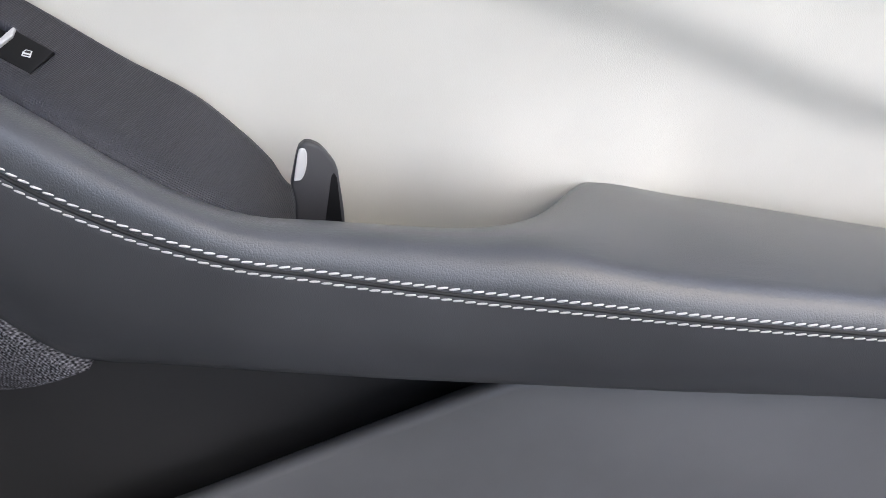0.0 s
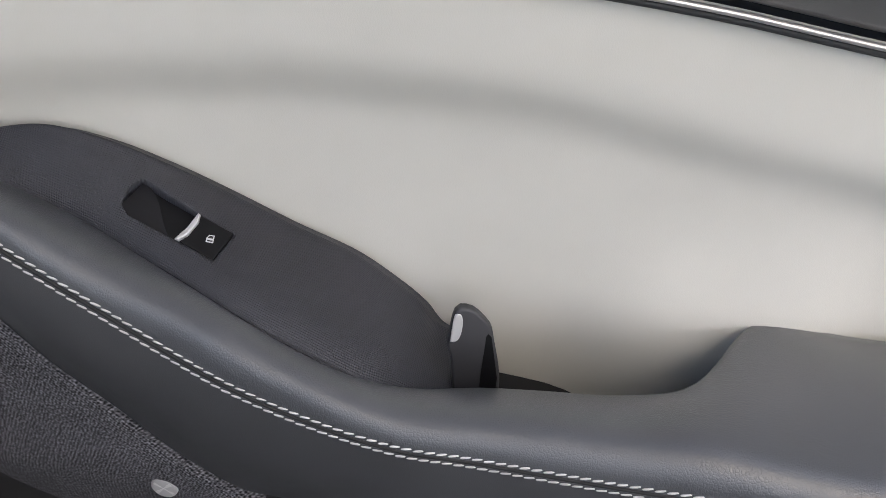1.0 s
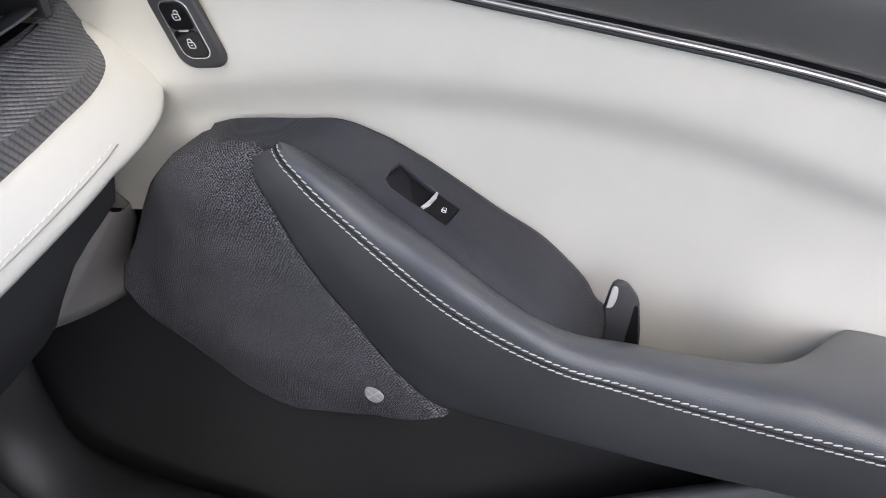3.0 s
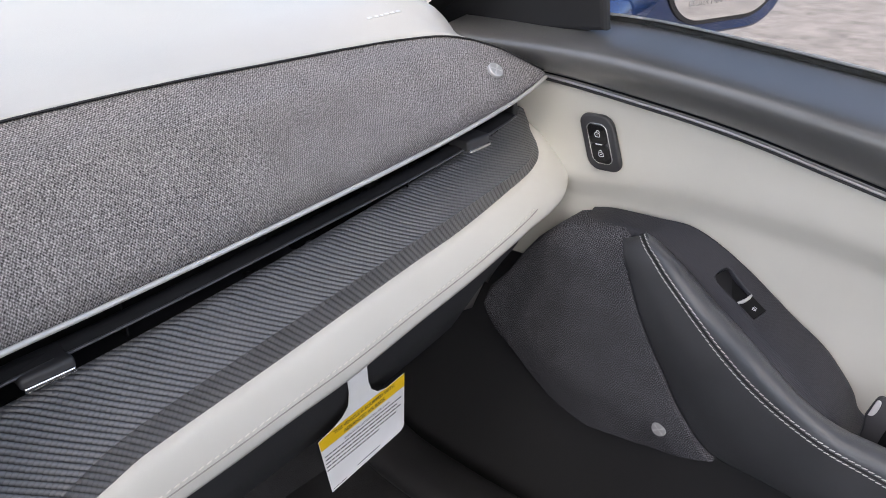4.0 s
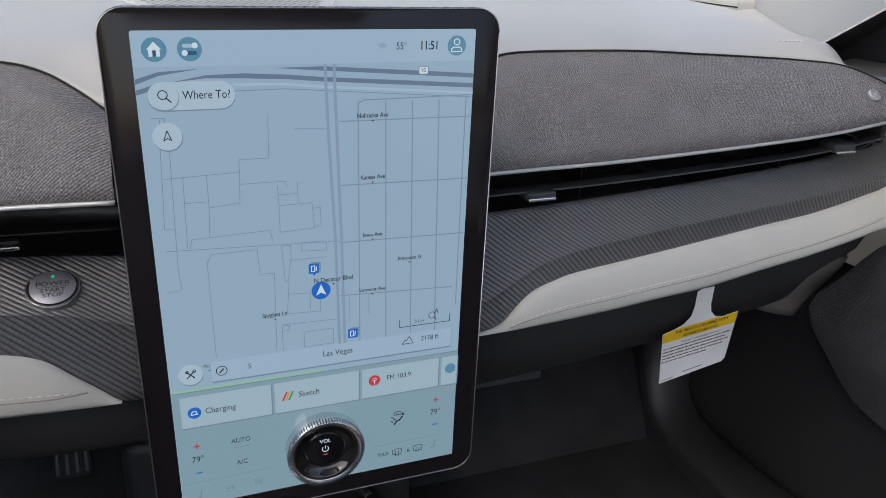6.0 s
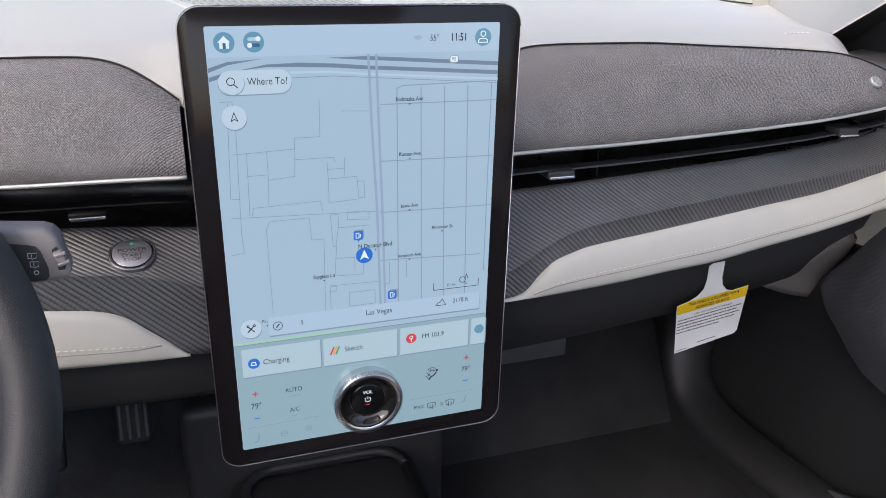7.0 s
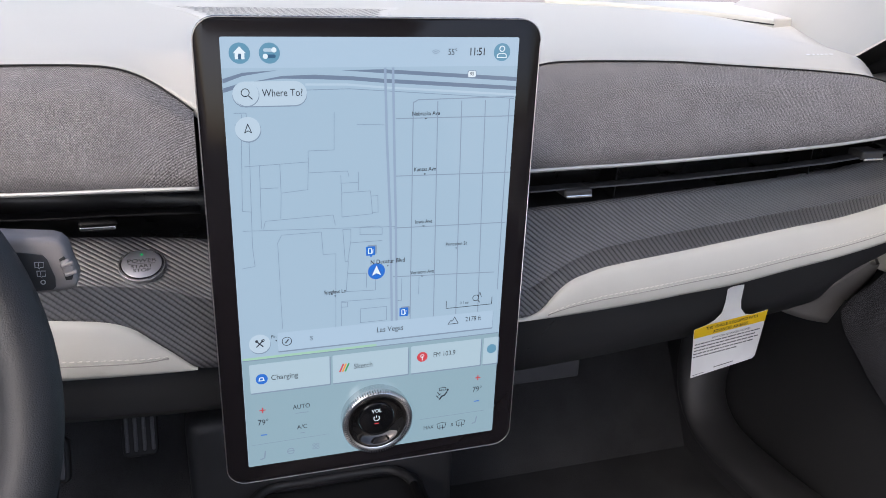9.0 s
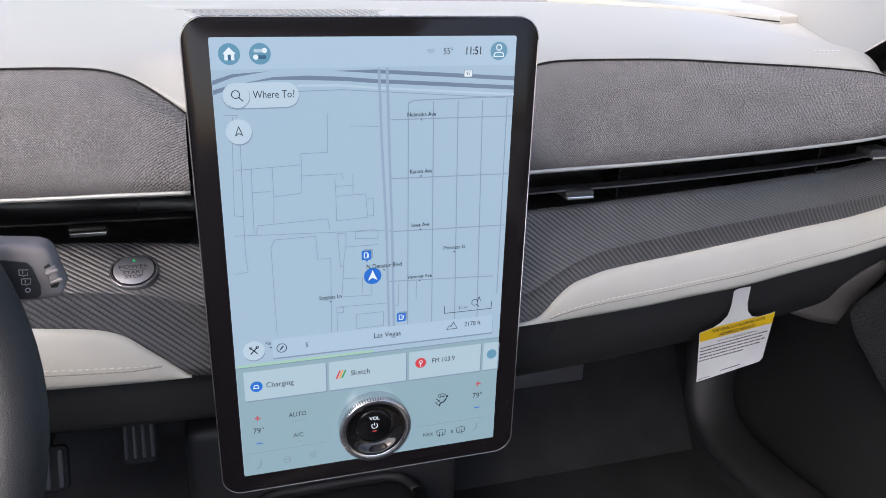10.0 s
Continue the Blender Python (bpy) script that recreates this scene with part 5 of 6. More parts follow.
MIDDLE_PLOTS = [
    [(-14, 95), (-14, 109)],
    [(-27, 103), (-14, 103)],
    [(-73.3, 216), (-74, 146), (-71, 140), (-42, 139.7), (-41, 157.7), (-31.5, 158), (-32.5, 222)],
    [(-26, 139), (-24.5, 165), (-22.5, 165), (-20, 148), (-20, 139), (-26, 139)],
    [(-22, 165), (-24, 190), (-1, 191), (-1, 180)],
    [(-23, 175), (-8, 176), (-8, 188)],
    [(-20, 150), (4, 150)],
    [(-13, 138), (1, 138), (4, 140), (4, 145), (-13, 144), (-13, 138)],
    [(-28, 232), (-28, 199), (-23, 199), (-23, 203), (-28, 203)],
    [(-28, 198), (11, 199)],
]
SOUTH_PLOTS = [
    [(-13, 206), (8, 206), (8, 218), (-13, 218), (-13, 206)],
    [(20, 183), (20, 202), (15, 202)],
    [(34, 183), (34, 198)],
    [(-99, 50), (-91, 50), (-91, 56)],
    [(-99, 58), (-94, 58), (-94, 51)],
    [(-15, 60), (5, 61)],
    [(0, 166), (0, 176)],
]
for pl in WEST_PLOTS + MIDDLE_PLOTS + SOUTH_PLOTS:
    ui("plot_line", stroke(pl, 0.42, 2), "line")
# top buttons
for x in (-93, -73.6):
    ui("round_button", disc(x, 10.3, 6.9, 2), "teal")
ui("house_icon", flat([(-97.2, 10.2), (-93, 5.9), (-88.8, 10.2), (-89.9, 10.2), (-89.9, 14.2), (-92, 14.2), (-92, 11.6), (-94, 11.6), (-94, 14.2), (-96.1, 14.2), (-96.1, 10.2)], 3), "white")
ui("house_door", box(-94, 10.6, -92, 14.2, 0.1, 4), "deep")
ui("toggle_icon", box(-77.6, 7.2, -69.6, 9.4, 1.0, 3), "pale")
ui("toggle_icon", box(-77.6, 11.2, -69.6, 13.6, 1.1, 3), "deep")
ui("toggle_dot", merged(disc(-70.6, 8.2, 1.7, 4, 14), disc(-76.4, 12.4, 1.7, 4, 14)), "white")
ui("round_button", disc(92.2, 10.2, 6.4, 2), "teal")
ui("user_icon", merged(ring(92.2, 7.8, 1.9, 0.7, 3, 14), stroke([(88.6, 14), (88.8, 12.2), (90, 11.2), (94.4, 11.2), (95.6, 12.2), (95.8, 14), (88.6, 14)], 0.7, 3)), "white")
ui("signal_icon", merged(*[stroke([(42 + r * math.cos(radians(a)), 12 - r * math.sin(radians(a))) for a in (140, 115, 90, 65, 40)], 0.45, 3) for r in (1.2, 2.4, 3.6)]), "shade")
words("55°", 54.6, 10.2, 6.4, 3, "ink", 0.8)
words("11:51", 73.3, 10.0, 7.6, 3, "ink", 0.78, 0.00012)
# route shield
ui("shield", box(66.5, 23.0, 73.3, 28.2, 1.2, 3), "shade")
ui("shield_face", box(67.0, 23.4, 72.8, 27.8, 1.0, 4), "white")
words("95", 69.9, 25.6, 3.6, 5)
# search pill and compass
ui("pill_shade", box(-99.4, 29.6, -49.4, 46.2, 8.2, 3), "shade")
ui("pill", box(-99.2, 28.8, -49.6, 45.4, 8.2, 4), "pill")
ui("pill_shade", disc(-89.7, 37.6, 8.2, 5), "shade")
ui("round_key", disc(-90.0, 37.1, 8.1, 6), "pill")
ui("lens_icon", merged(ring(-90.8, 36.2, 2.6, 0.55, 7, 18), stroke([(-88.9, 38.2), (-86.4, 40.6)], 0.7, 7)), "ink")
words("Where To?", -66, 36.9, 7.2, 5, "ink", 0.82)
ui("pill_shade", disc(-90.1, 61.9, 8.6, 3), "shade")
ui("round_key", disc(-90.4, 61.1, 8.5, 4), "pill")
ui("arrow_icon", stroke([(-90.4, 57.6), (-92.7, 63.6), (-90.4, 62.2), (-88.1, 63.6), (-90.4, 57.6)], 0.55, 5), "ink")
# street names
for tx, x, y, sz in (("Nebraska Ave", 36, 53.6, 4.3), ("Kansas Ave", 36.3, 95.4, 4.3), ("Iowa Ave", 36.4, 136.9, 4.3), ("Princeton St", 63.7, 157.4, 4.1), ("Vermont Ave", 36.4, 179.0, 4.1), ("N Decatur Blvd", 8.6, 167.4, 5.0), ("Spyglass Ln", -32.6, 189.2, 4.4)):
    words(tx, x, y, sz, 6, "ink", 0.86, 0.00005)
    ui("name_mark", flat([(x - 0.9, y + 3.2), (x + 0.9, y + 3.2), (x, y + 4.4)], 3), "ink")
# place pins and the car's arrow
for x, y in ((-4.7, 158.0), (22.3, 212.6)):
    ui("pin_back", box(x - 2.6, y - 5.0, x + 4.6, y + 2.4, 0.8, 4), "road")
    ui("pin", box(x - 3.8, y - 3.9, x + 3.4, y + 3.5, 0.8, 5), "blue")
    ui("pin_mark", merged(stroke([(x - 1.9, y + 1.9), (x - 1.9, y - 2.2), (x + 0.4, y - 2.2), (x + 0.4, y + 1.9), (x - 1.9, y + 1.9)], 0.6, 6), stroke([(x + 1.2, y + 1.6), (x + 1.6, y - 1.4)], 0.6, 6)), "white")
ui("pin", flat([(-5.9, 161.2), (-3.5, 161.2), (-4.7, 163.4)], 5), "blue")
ui("car_disc", disc(-0.3, 175.0, 6.7, 5), "blue")
ui("car_arrow", flat([(-0.3, 170.2), (-3.9, 178.6), (-0.3, 176.6), (3.3, 178.6)], 6), "white")
# scale, lens, height
ui("scale_mark", stroke([(57.5, 207), (57.5, 213.3), (96.8, 213.3), (96.8, 207)], 0.5, 3), "ink")
words("0.1 mi", 72.8, 209.8, 3.6, 3, "ink", 0.85)
ui("lens_icon", merged(ring(82.6, 206.4, 2.6, 0.5, 3, 14), stroke([(84.4, 208.4), (86.2, 210.6)], 0.6, 3), stroke([(84.6, 205.6), (86.0, 201.6), (87.4, 205.6)], 0.5, 3)), "ink")
ui("bar_shade", box(-77.2, 220.4, 98.9, 236.4, 0.8, 3), "shade")
ui("place_bar", box(-77.2, 219.4, 98.6, 235.2, 0.8, 4), "sheet")
words("Las Vegas", 11, 226.2, 6.6, 5, "ink", 0.86)
words("2178 ft", 81.4, 225.2, 5.8, 5, "ink", 0.84)
words("S", -51.6, 227.1, 5.6, 5)
ui("hill_icon", stroke([(59.6, 227.8), (62, 224.4), (63, 225.6), (65.2, 221.8), (68.4, 227.8), (59.6, 227.8)], 0.5, 5), "ink")
ui("compass_icon", merged(ring(-70.5, 227.3, 3.6, 0.55, 5, 18), stroke([(-71.6, 228.6), (-69.4, 226)], 1.0, 5)), "ink")
ui("pill_shade", disc(-90.7, 228.0, 8.0, 4), "shade")
ui("round_key", disc(-91.0, 227.1, 8.0, 5), "pill")
ui("tool_icon", merged(stroke([(-93.4, 229.6), (-88.6, 224.6)], 0.9, 6), stroke([(-93.4, 224.6), (-88.6, 229.6)], 0.9, 6), ring(-88.4, 224.4, 1.0, 0.5, 6, 10), ring(-93.2, 224.6, 0.9, 0.5, 6, 10)), "ink")
words("Pin", -80.2, 222.2, 4.0, 4, "ink", 0.86)
ui("name_mark", flat([(-79.2, 225.4), (-77.6, 225.4), (-78.4, 226.6)], 3.5), "ink")
# lower controls
ui("low_sheet", flat([(-105, 240.6), (105, 240.6), (105, 338.5), (-105, 338.5)], 3), "low")
ui("rule", flat([(-105, 240.4), (105, 240.4), (105, 241.2), (-105, 241.2)], 4), "shade")
for x0, x1 in ((-100, -38), (-35.6, 26.4), (28.9, 89.6), (92.0, 105.0)):
    ui("card_shade", box(x0 + 0.2, 245.4, x1 + 0.9, 271.0, 0.8, 4), "shade")
    ui("app_card", box(x0, 244.6, x1, 269.9, 0.8, 5), "card")
ui("app_icon", disc(-91, 258, 4.6, 6), "blue")
ui("app_mark", stroke([(-93.2, 259.4), (-92.4, 256.8), (-90, 256.8), (-89.2, 259.4), (-93.2, 259.4)], 0.7, 7), "white")
words("Charging", -73.5, 258.0, 6.6, 6, "ink", 0.88)
for i, (key, x) in enumerate((("red", -28.4), ("orange", -26.2), ("leaf", -24.0))):
    ui("app_stripe", stroke([(x - 1.4, 259.8), (x + 1.4, 253.4)], 1.3, 6), key)
words("Sketch", -10.8, 256.8, 6.6, 6, "ink", 0.88)
ui("app_icon", disc(38.5, 255.4, 4.5, 6), "red")
ui("app_mark", merged(ring(38.5, 254.6, 1.4, 0.5, 7, 12), stroke([(38.5, 255), (38.5, 258.6)], 0.6, 7)), "white")
words("FM 103.9", 57.6, 255.0, 6.2, 6, "ink", 0.84)
ui("app_icon", disc(99.4, 255.5, 4.3, 6), "teal")
for x, sy in ((-91.8, 0.0), (88.6, -4.0)):
    ui("plus_sign", merged(stroke([(x - 2.1, 286.4 + sy), (x + 2.1, 286.4 + sy)], 0.9, 4), stroke([(x, 284.3 + sy), (x, 288.5 + sy)], 0.9, 4.2)), "red")
    words("79°", x, 297.9 + sy, 7.4, 4, "ink", 0.85)
    ui("minus_sign", stroke([(x - 2.1, 309.6 + sy), (x + 2.1, 309.6 + sy)], 0.9, 4), "blue")
words("AUTO", -61.2, 287.6, 5.8, 4, "ink", 0.86)
words("A/C", -61.3, 306.9, 5.8, 4, "ink", 0.86)
ui("state_line", stroke([(-66, 293.4), (-56, 293.4)], 0.5, 4), "shade")
ui("state_line", stroke([(-63.4, 312.6), (-59.4, 312.6)], 0.5, 4), "shade")
words("MAX", 46, 325.8, 5.0, 4, "ink", 0.86)
words("R", 67.2, 326.6, 5.0, 4, "ink", 0.86)
for x in (57.5, 74.8):
    ui("defrost_icon", merged(stroke([(x - 3.2, 328), (x - 4, 323.6), (x, 322.6), (x + 4, 323.6), (x + 3.2, 328), (x - 3.2, 328)], 0.5, 4), stroke([(x - 1.2, 329.6), (x - 1.2, 325)], 0.5, 4), stroke([(x + 1.2, 329.6), (x + 1.2, 325)], 0.5, 4)), "ink")
ui("airflow_icon", merged(disc(61.8, 290.4, 1.1, 4, 12), stroke([(61.2, 292.4), (59.0, 295.4), (56.6, 296.0), (55.0, 298.8)], 1.3, 4), stroke([(52.6, 291.6), (55.2, 294.4)], 0.7, 4), stroke([(55.3, 292.9), (55.3, 294.6), (53.6, 294.5)], 0.5, 4), stroke([(52.0, 295.0), (54.0, 297.4)], 0.7, 4), stroke([(54.8, 290.4), (54.2, 288.2), (57.4, 287.2), (60.4, 288.2), (59.8, 290.4), (57.3, 289.9), (54.8, 290.4)], 0.5, 4), stroke([(56.2, 291.0), (56.2, 288.6)], 0.4, 4), stroke([(58.4, 291.0), (58.4, 288.6)], 0.4, 4)), "ink")
ui("seat_icon", stroke([(89.6, 321.4), (88.6, 327.0), (85.8, 328.2)], 1.1, 4), "shade")
ui("seat_icon", stroke([(-91.4, 325.4), (-92.4, 331.6), (-95.4, 333)], 1.1, 4), "shade")
ui("wheel_icon", merged(ring(-71.2, 328.8, 2.7, 0.6, 4, 14), stroke([(-73.6, 328.6), (-68.8, 328.6)], 0.8, 4)), "shade")
ui("fan_icon", merged(*[ring(-50.7 + dx, 327.6 + dy, 1.15, 0.5, 4, 10) for dx in (-1.5, 1.5) for dy in (-1.5, 1.5)]), "shade")
ui("divider_line", stroke([(-102, 318.2), (-40, 317.4)], 0.35, 4), "shade")
ui("divider_line", stroke([(38, 316.4), (96, 316.2)], 0.35, 4), "shade")

# volume knob standing on the glass
KB = DB @ pose(-0.0010, (0.82 - 0.6525) - 0.3050, 0.0002)
knob = part("volume_knob", turned([(0.0235, 0.0105), (0.0262, 0.0122), (0.0278, 0.0120), (0.0287, 0.0105), (0.0290, 0.0060), (0.0290, 0.0)], 96, KB), KNOB_CHROME, display, "ribbed chrome volume knob with a glossy centre")
rib = mesh_of(block((0, 0, 0), (0.0036, 0.0009, 0.0060), 0.0003, 1), KNOB_GROOVE, "rib", smooth=False)
pieces("rib", rib, [KB @ pose(0, 0, 0, 0, 0, 360 * i / 84) @ Matrix.Translation((0.0273, 0, 0.0092)) @ pose(0, 0, 0, 0, 4, 0) for i in range(84)], knob)
part("dish", turned([(0.0150, 0.0048), (0.0175, 0.0052), (0.0215, 0.0085), (0.0240, 0.0112), (0.0244, 0.0110), (0.0244, 0.0)], 64, KB), DARK_CHROME, knob, "glossy dark dished ring")
part("cap", turned([(0.0, 0.0062), (0.0135, 0.0060), (0.0148, 0.0054), (0.0150, 0.0030)], 48, KB), GLOSS_BLACK, knob, "glossy black knob centre")
part("knob_text", lettering("VOL", 0.0046, KB @ pose(0, 0.0074, 0.0064), squeeze=0.95, bold=0.00006), UI["white"], knob, "the word VOL", smooth=False)
pw = [KB @ Vector((0.0024 * math.sin(radians(a)), 0.0005 + 0.0024 * math.cos(radians(a)), 0.0064)) for a in range(40, 321, 20)]
part("power_symbol", merged(tube(pw, 0.0003, 5, 1.0, (0, 1, 0)), tube([KB @ Vector((0, 0.0008, 0.0064)), KB @ Vector((0, 0.0034, 0.0064))], 0.0003, 5, 1.0, (0, 1, 0))), UI["white"], knob, "white power symbol", smooth=False)
part("red_mark", plate(rounded(0.0036, 0.0009, 0.0003, 2, 0, -0.0046), 0.0001, 0, KB @ pose(0, 0, 0.0062)), UI["red"], knob, smooth=False)


# ---- steering wheel and stalk ----
wheel = thing("steering_wheel", "black leather steering wheel", "steering wheel", at=(-0.40, 0.27, 0.63))
WB = basis((-0.401, 0.273, 0.637), (1, 0, 0), (0, 0.481, 0.877))
rows = []
for i in range(97):
    a = 2 * math.pi * i / 96
    row = []
    for j in range(16):
        b = 2 * math.pi * j / 16
        row.append(WB @ Vector(((0.180 + 0.0165 * math.cos(b)) * math.cos(a), (0.180 + 0.0165 * math.cos(b)) * math.sin(a), 0.019 * math.sin(b))))
    rows.append(row)
part("rim", grid(rows, closed=True), WHEEL_LEATHER, wheel, "thick black leather rim")
part("hub", plate([(0.075 * math.cos(a) * 1.15, 0.065 * math.sin(a)) for a in (2 * math.pi * i / 40 for i in range(40))], 0.045, 0.018, WB @ pose(0, -0.005, -0.035), 4), BLACK_SKIN, wheel, "black padded hub")
for sx in (1, -1):
    part("spoke", plate([(sx * x, y) for x, y in ((0.06, 0.012), (0.12, 0.004), (0.168, 0.004), (0.172, -0.040), (0.12, -0.046), (0.06, -0.045))], 0.016, 0.006, WB @ pose(0, 0, -0.012), 3), BLACK_SKIN, wheel)
part("spoke", plate([(-0.022, -0.05), (-0.018, -0.168), (0.018, -0.168), (0.022, -0.05)], 0.014, 0.005, WB @ pose(0, 0, -0.012), 3), BLACK_SKIN, wheel)
part("column", tube([WB @ Vector((0, 0, z)) for z in (-0.03, -0.10, -0.20, -0.34)], 0.05, 20), BLACK_PLASTIC, wheel, "black column shroud")

STALK_GREY = plastic("stalk_grey", (0.285, 0.262, 0.262), 0.42)
WHEEL_GREY = plastic("thumb_wheel_grey", (0.30, 0.28, 0.28), 0.35)
stalk = thing("wiper_stalk", "grey wiper stalk with a black face and white symbols", "control stalk", at=(-0.25, 0.335, 0.69))
TB = basis((-0.217, 0.332, 0.6885), (1, 0.06, -0.10), (0.03, 0.12, 1))
part("stem", block((0, 0, 0), (0.14, 0.022, 0.022), 0.006, 3, (TB @ pose(-0.085, 0.008, -0.012)).copy()), STALK_GREY, stalk)
grip_line = [(-0.060, -0.0105, 0), (-0.060, 0.0262, 0), (-0.030, 0.0258, 0), (0.0040, 0.0247, 0), (0.0090, 0.0232, 0), (0.0122, 0.0200, 0), (0.0140, 0.0150, 0), (0.0160, 0.0080, 0), (0.0186, 0.0015, 0), (0.0191, -0.0015, 0), (0.0176, -0.0052, 0), (0.0110, -0.0070, 0), (0.0, -0.0083, 0), (-0.030, -0.0098, 0)]
part("grip", plate([(x, y) for x, y, z in grip_line], 0.026, 0.0042, TB @ pose(0, 0, -0.022), 4), STALK_GREY, stalk, "grey stalk grip")
face = part("face", plate([(-0.055, -0.0068), (-0.055, 0.0185), (-0.0105, 0.0172), (0.0006, 0.0156), (0.0030, 0.0128), (0.0070, 0.0022), (0.0074, -0.0034), (0.0058, -0.0054), (-0.0005, -0.0060)], 0.0012, 0.0004, TB @ pose(0, 0, 0.0036)), BLACK_PLASTIC, stalk, "black face", smooth=False)
part("wheel_slot", plate([(0.0092, 0.0130), (0.0118, 0.0148), (0.0172, 0.0050), (0.0160, 0.0005), (0.0126, 0.0002)], 0.0008, 0.0002, TB @ pose(0, 0, 0.0036)), INK, stalk, smooth=False)
roller = part("thumb_wheel", block((0, 0, 0), (0.0062, 0.0100, 0.010), 0.0022, 3, TB @ pose(0.0136, 0.0080, 0.0024, 0, 0, 22)), WHEEL_GREY, stalk, "ridged grey thumb wheel")
for dy in (-0.0028, 0.0026):
    part("ridge", block((0, 0, 0), (0.0070, 0.0022, 0.0030), 0.0008, 2, TB @ pose(0.0146 - dy * 0.35, 0.0080 + dy, 0.0068, 0, 0, 22)), WHEEL_GREY, roller)
for y in (0.0099, 0.0046):
    w0 = TB @ pose(-0.0012 + (0.0099 - y) * 0.2, y, 0.0049)
    line = [w0 @ Vector(p) for p in ((-0.0024, 0.0016, 0), (0.0024, 0.0016, 0), (0.0020, -0.0016, 0), (0.0004, -0.0016, 0), (0.0002, -0.0024, 0), (-0.0006, -0.0016, 0), (-0.0022, -0.0016, 0), (-0.0024, 0.0016, 0))]
    part("symbol", tube(line, 0.00028, 5), PALE_INK, face, "white wiper symbol", smooth=False)
    part("symbol", tube([w0 @ Vector((-0.0004, 0.0010, 0)), w0 @ Vector((-0.0004, -0.0010, 0))], 0.00024, 5), PALE_INK, face, smooth=False)
part("symbol", turned([(0.0009, 0.0), (0.0009, 0.0002), (0.0015, 0.0002), (0.0015, 0.0)], 14, TB @ pose(0.0006, -0.0006, 0.0048)), PALE_INK, face, "white circle symbol", smooth=False)


# ---- airbag tag under the dashboard ----
tag = thing("airbag_tag", "white and yellow airbag warning tag hanging under the bolster", "tag", at=(0.394, 0.462, 0.57))
TG = basis((0.398, 0.469, 0.495), (1, 0.0, 0.105), (0, -0.10, 1))
OUT = [(-0.0395, -0.0360), (0.0365, -0.0290), (0.0400, -0.0250), (0.0450, 0.0330), (0.0245, 0.0315), (0.0165, 0.0345), (0.0105, 0.0420), (0.0085, 0.0520), (0.0090, 0.0720), (-0.0105, 0.0730), (-0.0105, 0.0540), (-0.0130, 0.0420), (-0.0200, 0.0350), (-0.0290, 0.0310), (-0.0440, 0.0280)]
card = part("card", plate(OUT, 0.0004, 0, TG), CARD, tag, "white printed card", smooth=False)
part("yellow_band", plate([(-0.0428, 0.0165), (0.0438, 0.0195), (0.0449, 0.0328), (0.0245, 0.0313), (0.0200, 0.0322), (-0.0290, 0.0308), (-0.0438, 0.0278)], 0.0001, 0, TG @ pose(0, 0, 0.00045)), YELLOW, card, "yellow band", smooth=False)
part("lettering", lettering("THIS VEHICLE IS EQUIPPED WITH", 0.0050, TG @ pose(0.002, 0.0272, 0.0006, 0, 0, 1.5), squeeze=0.85, bold=0.00013), INK, card, "the words THIS VEHICLE IS EQUIPPED WITH", smooth=False)
part("lettering", lettering("ADVANCED AIR BAGS", 0.0050, TG @ pose(0.001, 0.0212, 0.0006, 0, 0, 1.5), squeeze=0.85, bold=0.00013), INK, card, "the words ADVANCED AIR BAGS", smooth=False)
random.seed(4)
BAR = plastic("print_grey", (0.13, 0.13, 0.14), 0.6)
part("lettering", lettering("EVEN WITH ADVANCED AIR BAGS", 0.0036, TG @ pose(0.003, 0.0133, 0.0006, 0, 0, 1.7), squeeze=0.85), INK, card, "the words EVEN WITH ADVANCED AIR BAGS", smooth=False)
for i in range(1, 6):
    y = 0.0125 - i * 0.0041
    x, xe = -0.0405, -0.0405 + (0.080, 0.076, 0.079, 0.074, 0.058)[i - 1]
    bars = []
    while x < xe - 0.004:
        w = random.uniform(0.002, 0.0075)
        w = min(w, xe - x)
        bars.append(plate([(x, y + 0.03 * x), (x + w, y + 0.03 * (x + w)), (x + w, y + 0.0014 + 0.03 * (x + w)), (x, y + 0.0014 + 0.03 * x)], 0.0001, 0, TG @ pose(0, 0, 0.0004)))
        x += w + 0.0009
    part("text_bar", merged(*bars), BAR, card, "line of small grey print", smooth=False)
part("text_bar", merged(plate([(-0.012, -0.0285), (0.012, -0.0265), (0.012, -0.0255), (-0.012, -0.0275)], 0.0001, 0, TG @ pose(0, 0, 0.0004)), plate([(-0.038, -0.0335), (-0.024, -0.0322), (-0.024, -0.0316), (-0.038, -0.0329)], 0.0001, 0, TG @ pose(0, 0, 0.0004))), BAR, card, smooth=False)


# ---- footwell ----
edge_in = path_points([(0.631, 0.526, 0.545), (0.626, 0.552, 0.515), (0.612, 0.580, 0.480), (0.598, 0.598, 0.458), (0.590, 0.606, 0.447)], 12)
edge_out = path_points([(0.652, 0.530, 0.540), (0.675, 0.556, 0.508), (0.689, 0.590, 0.462), (0.690, 0.603, 0.434), (0.6855, 0.612, 0.414)], 12)
rows = []
for a, b in zip(edge_in, edge_out):
    rows.append([a + Vector((0.0, 0.012, 0.010))] + [a.lerp(b, t) + Vector((0, 0.0, -0.003)) * math.sin(math.pi * t) for t in steps(0, 1, 8)] + [b + Vector((0.0, 0.012, 0.010))])
rows.append([p + Vector((0.0, 0.012, 0.006)) for p in rows[-1]])
bm = grid(rows)
tagged(part("end_panel", bm, GREY_PLASTIC, None, "greige plastic end panel of the dashboard"), category="trim panel", kind="structure")

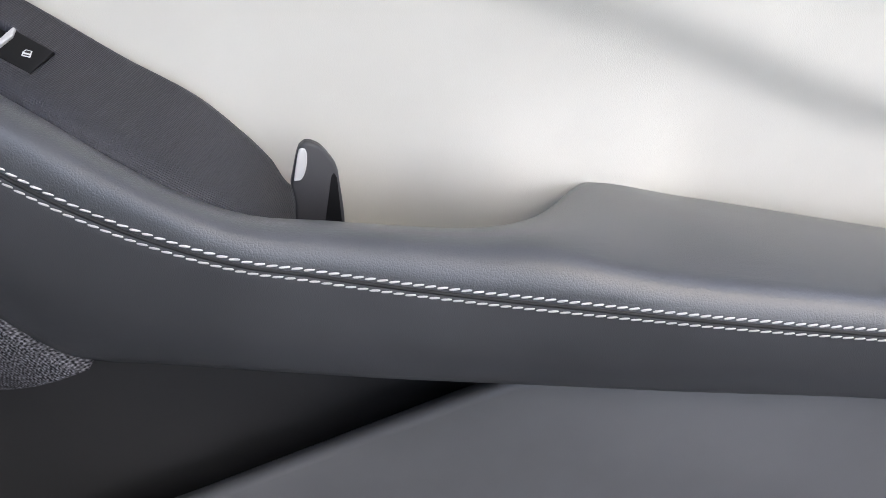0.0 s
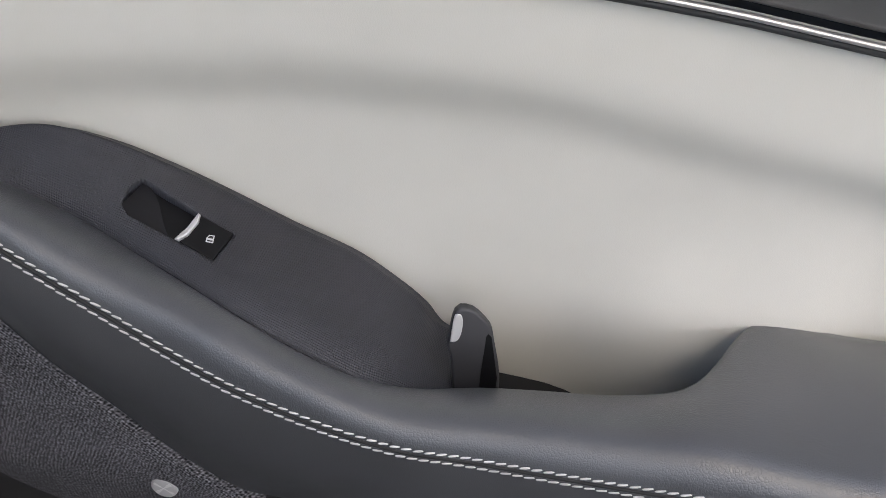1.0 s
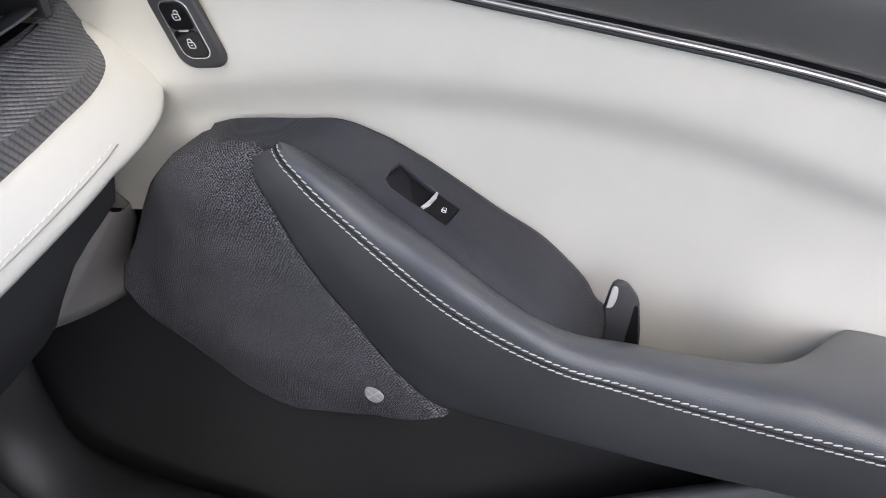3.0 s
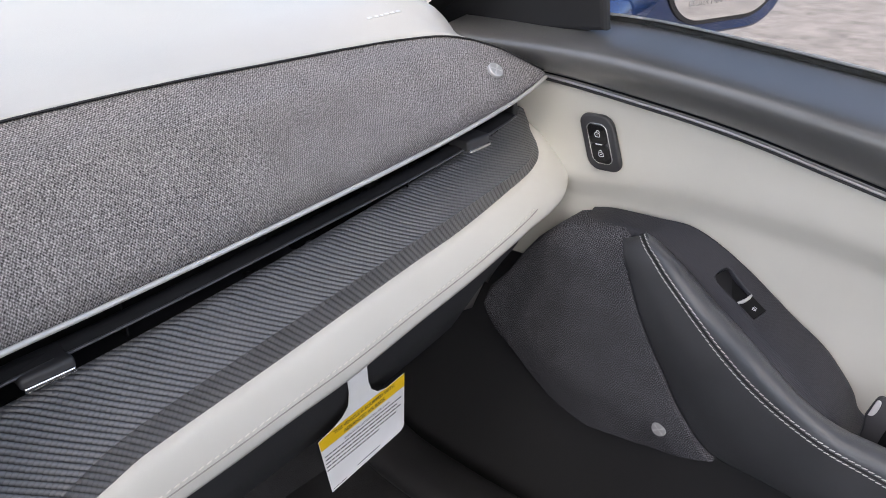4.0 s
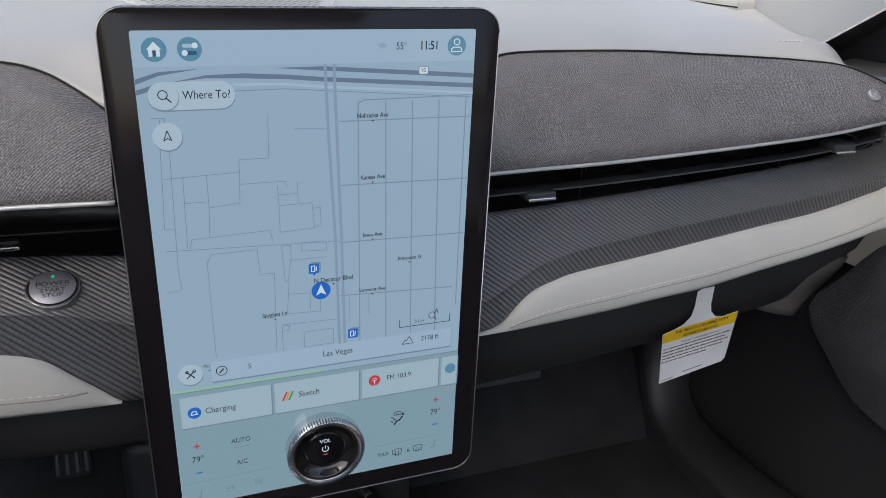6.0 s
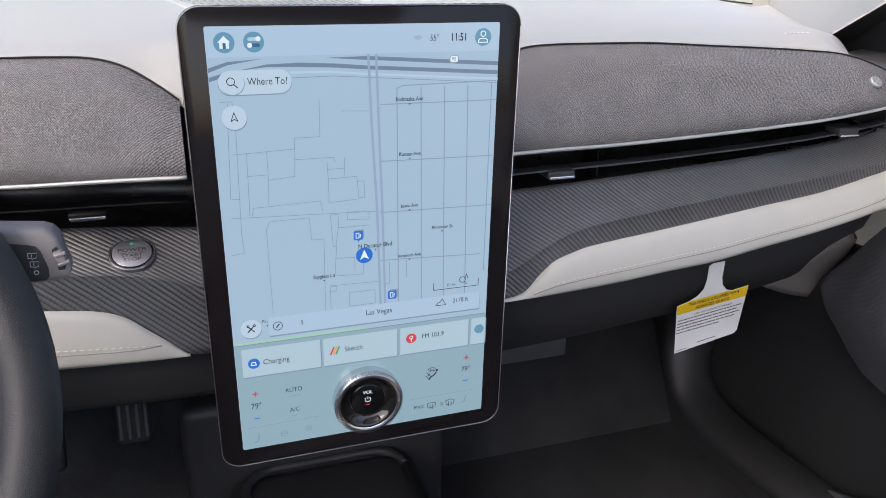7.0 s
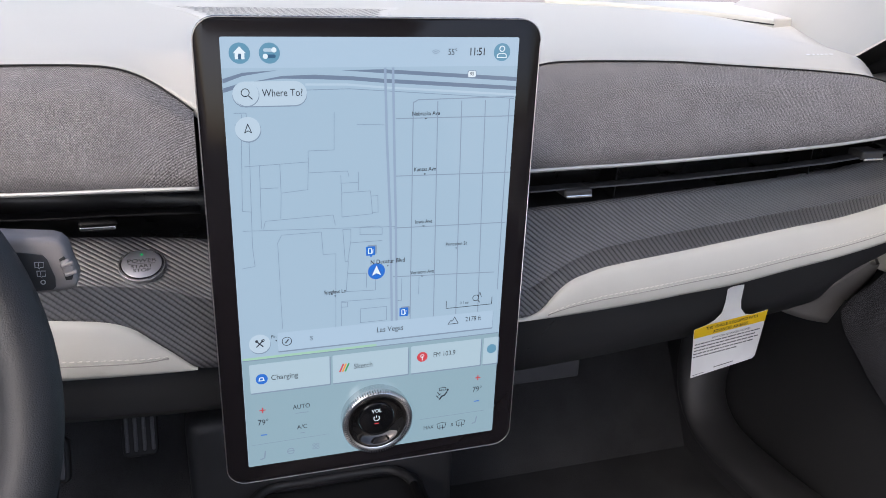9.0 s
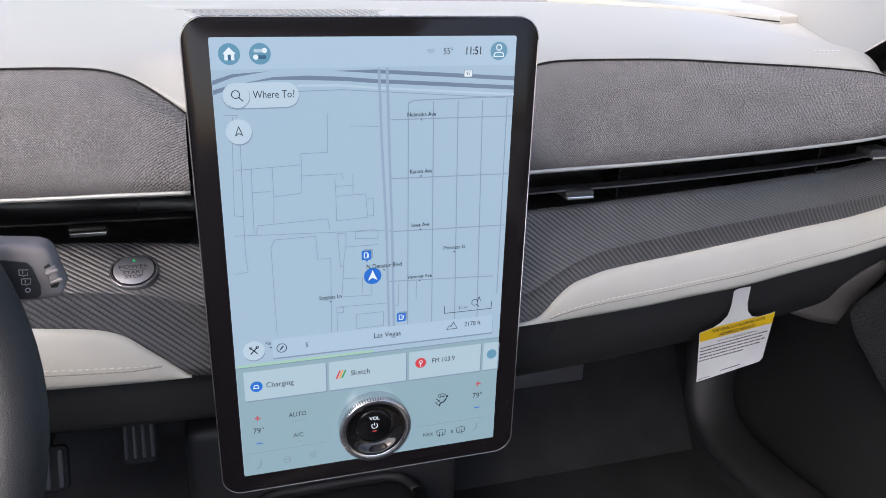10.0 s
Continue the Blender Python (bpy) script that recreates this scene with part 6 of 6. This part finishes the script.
tagged(part("sill_moulding", tube(path_points([(0.650, 0.80, 0.46), (0.632, 0.785, 0.33), (0.62, 0.765, 0.225), (0.62, 0.715, 0.180), (0.62, 0.596, 0.176), (0.62, 0.486, 0.186), (0.62, 0.30, 0.19), (0.62, -0.3, 0.19)], 60), 0.040, 20, 0.55), LOWER_BLACK, None, "black moulding along the door sill and footwell"), category="trim", kind="structure")

console = thing("centre_console", "low black centre console with an open tray", "console", at=(0, 0.3, 0.02))
part("body", block((0, 0.20, 0.13), (0.24, 0.95, 0.22), 0.02, 3), LOWER_BLACK, console)
part("pedestal", block((0, 0.80, 0.20), (0.336, 0.26, 0.30), 0.016, 3), LOWER_BLACK, console, "black pedestal under the dashboard")
rimp = [Vector((x, y, 0.245)) for x, y in rounded(0.20, 0.34, 0.04, 8, 0.0, 0.50)]
part("tray_rim", tube(rimp + [rimp[0]], 0.006, 8), LOWER_BLACK, console, "rounded rim of the tray")


def pedal(name, x, y, z, w, h, label):
    t = thing(name, label, "pedal", at=(x, y, z))
    m = basis((x, y, z), (1, 0, 0), (0, 0.45, 0.9))
    part("pad", plate(rounded(w, h, 0.008, 5), 0.010, 0.003, m, 2), RUBBER, t)
    for i in range(4):
        part("rib", plate(rounded(w * 0.10, h * 0.82, 0.002, 3, (-0.36 + 0.24 * i) * w, 0), 0.003, 0.001, m @ pose(0, 0, 0.010)), GREY_RUB, t)
    part("arm", tube([m @ Vector((0, h * 0.3, -0.002)), m @ Vector((0, h * 0.8, -0.06)), m @ Vector((0, h * 1.6, -0.14))], 0.008, 8), DARK_PLASTIC, t)


GREY_RUB = plastic("worn_rubber", (0.085, 0.085, 0.095), 0.5)
pedal("accelerator_pedal", -0.224, 0.75, 0.308, 0.042, 0.075, "dark ribbed accelerator pedal in the footwell")
pedal("brake_pedal", -0.335, 0.74, 0.28, 0.06, 0.055, "dark ribbed brake pedal in the footwell")

# ---- outside mirror ----
mirror = thing("side_mirror", "blue door mirror outside the passenger window", "car mirror", at=(0.93, 0.52, 0.74))
MB = basis((1.028, 0.516, 0.787), (0.94, -0.35, 0.0), (0.0, 0.0, 1))
part("housing", plate(rounded(0.30, 0.205, 0.06, 8, -0.045, 0.002), 0.075, 0.004, MB @ pose(0, 0, -0.077), 2), BLUE_PAINT, mirror, "glossy blue mirror housing")
part("surround", plate(rounded(0.176, 0.172, 0.052, 8), 0.004, 0.0015, MB @ pose(0, 0, -0.003)), DARK_PLASTIC, mirror, "black surround")
glass = part("mirror_glass", plate(rounded(0.166, 0.162, 0.048, 8), 0.002, 0.0005, MB), MIRROR, mirror, "clean mirror glass with etched warning words", smooth=False)
part("etched_text", lettering("OBJECTS IN MIRROR ARE", 0.0095, MB @ pose(0, -0.048, 0.0022), squeeze=0.9), GREY_PLASTIC, glass, "etched warning words", smooth=False)
part("etched_text", lettering("CLOSER THAN THEY APPEAR", 0.0095, MB @ pose(0, -0.060, 0.0022), squeeze=0.9), GREY_PLASTIC, glass, "etched warning words", smooth=False)
part("arm", tube([(0.80, 0.60, 0.70), (0.87, 0.60, 0.715), (0.95, 0.585, 0.735)], 0.035, 12), BLUE_PAINT, mirror, "blue mirror arm")
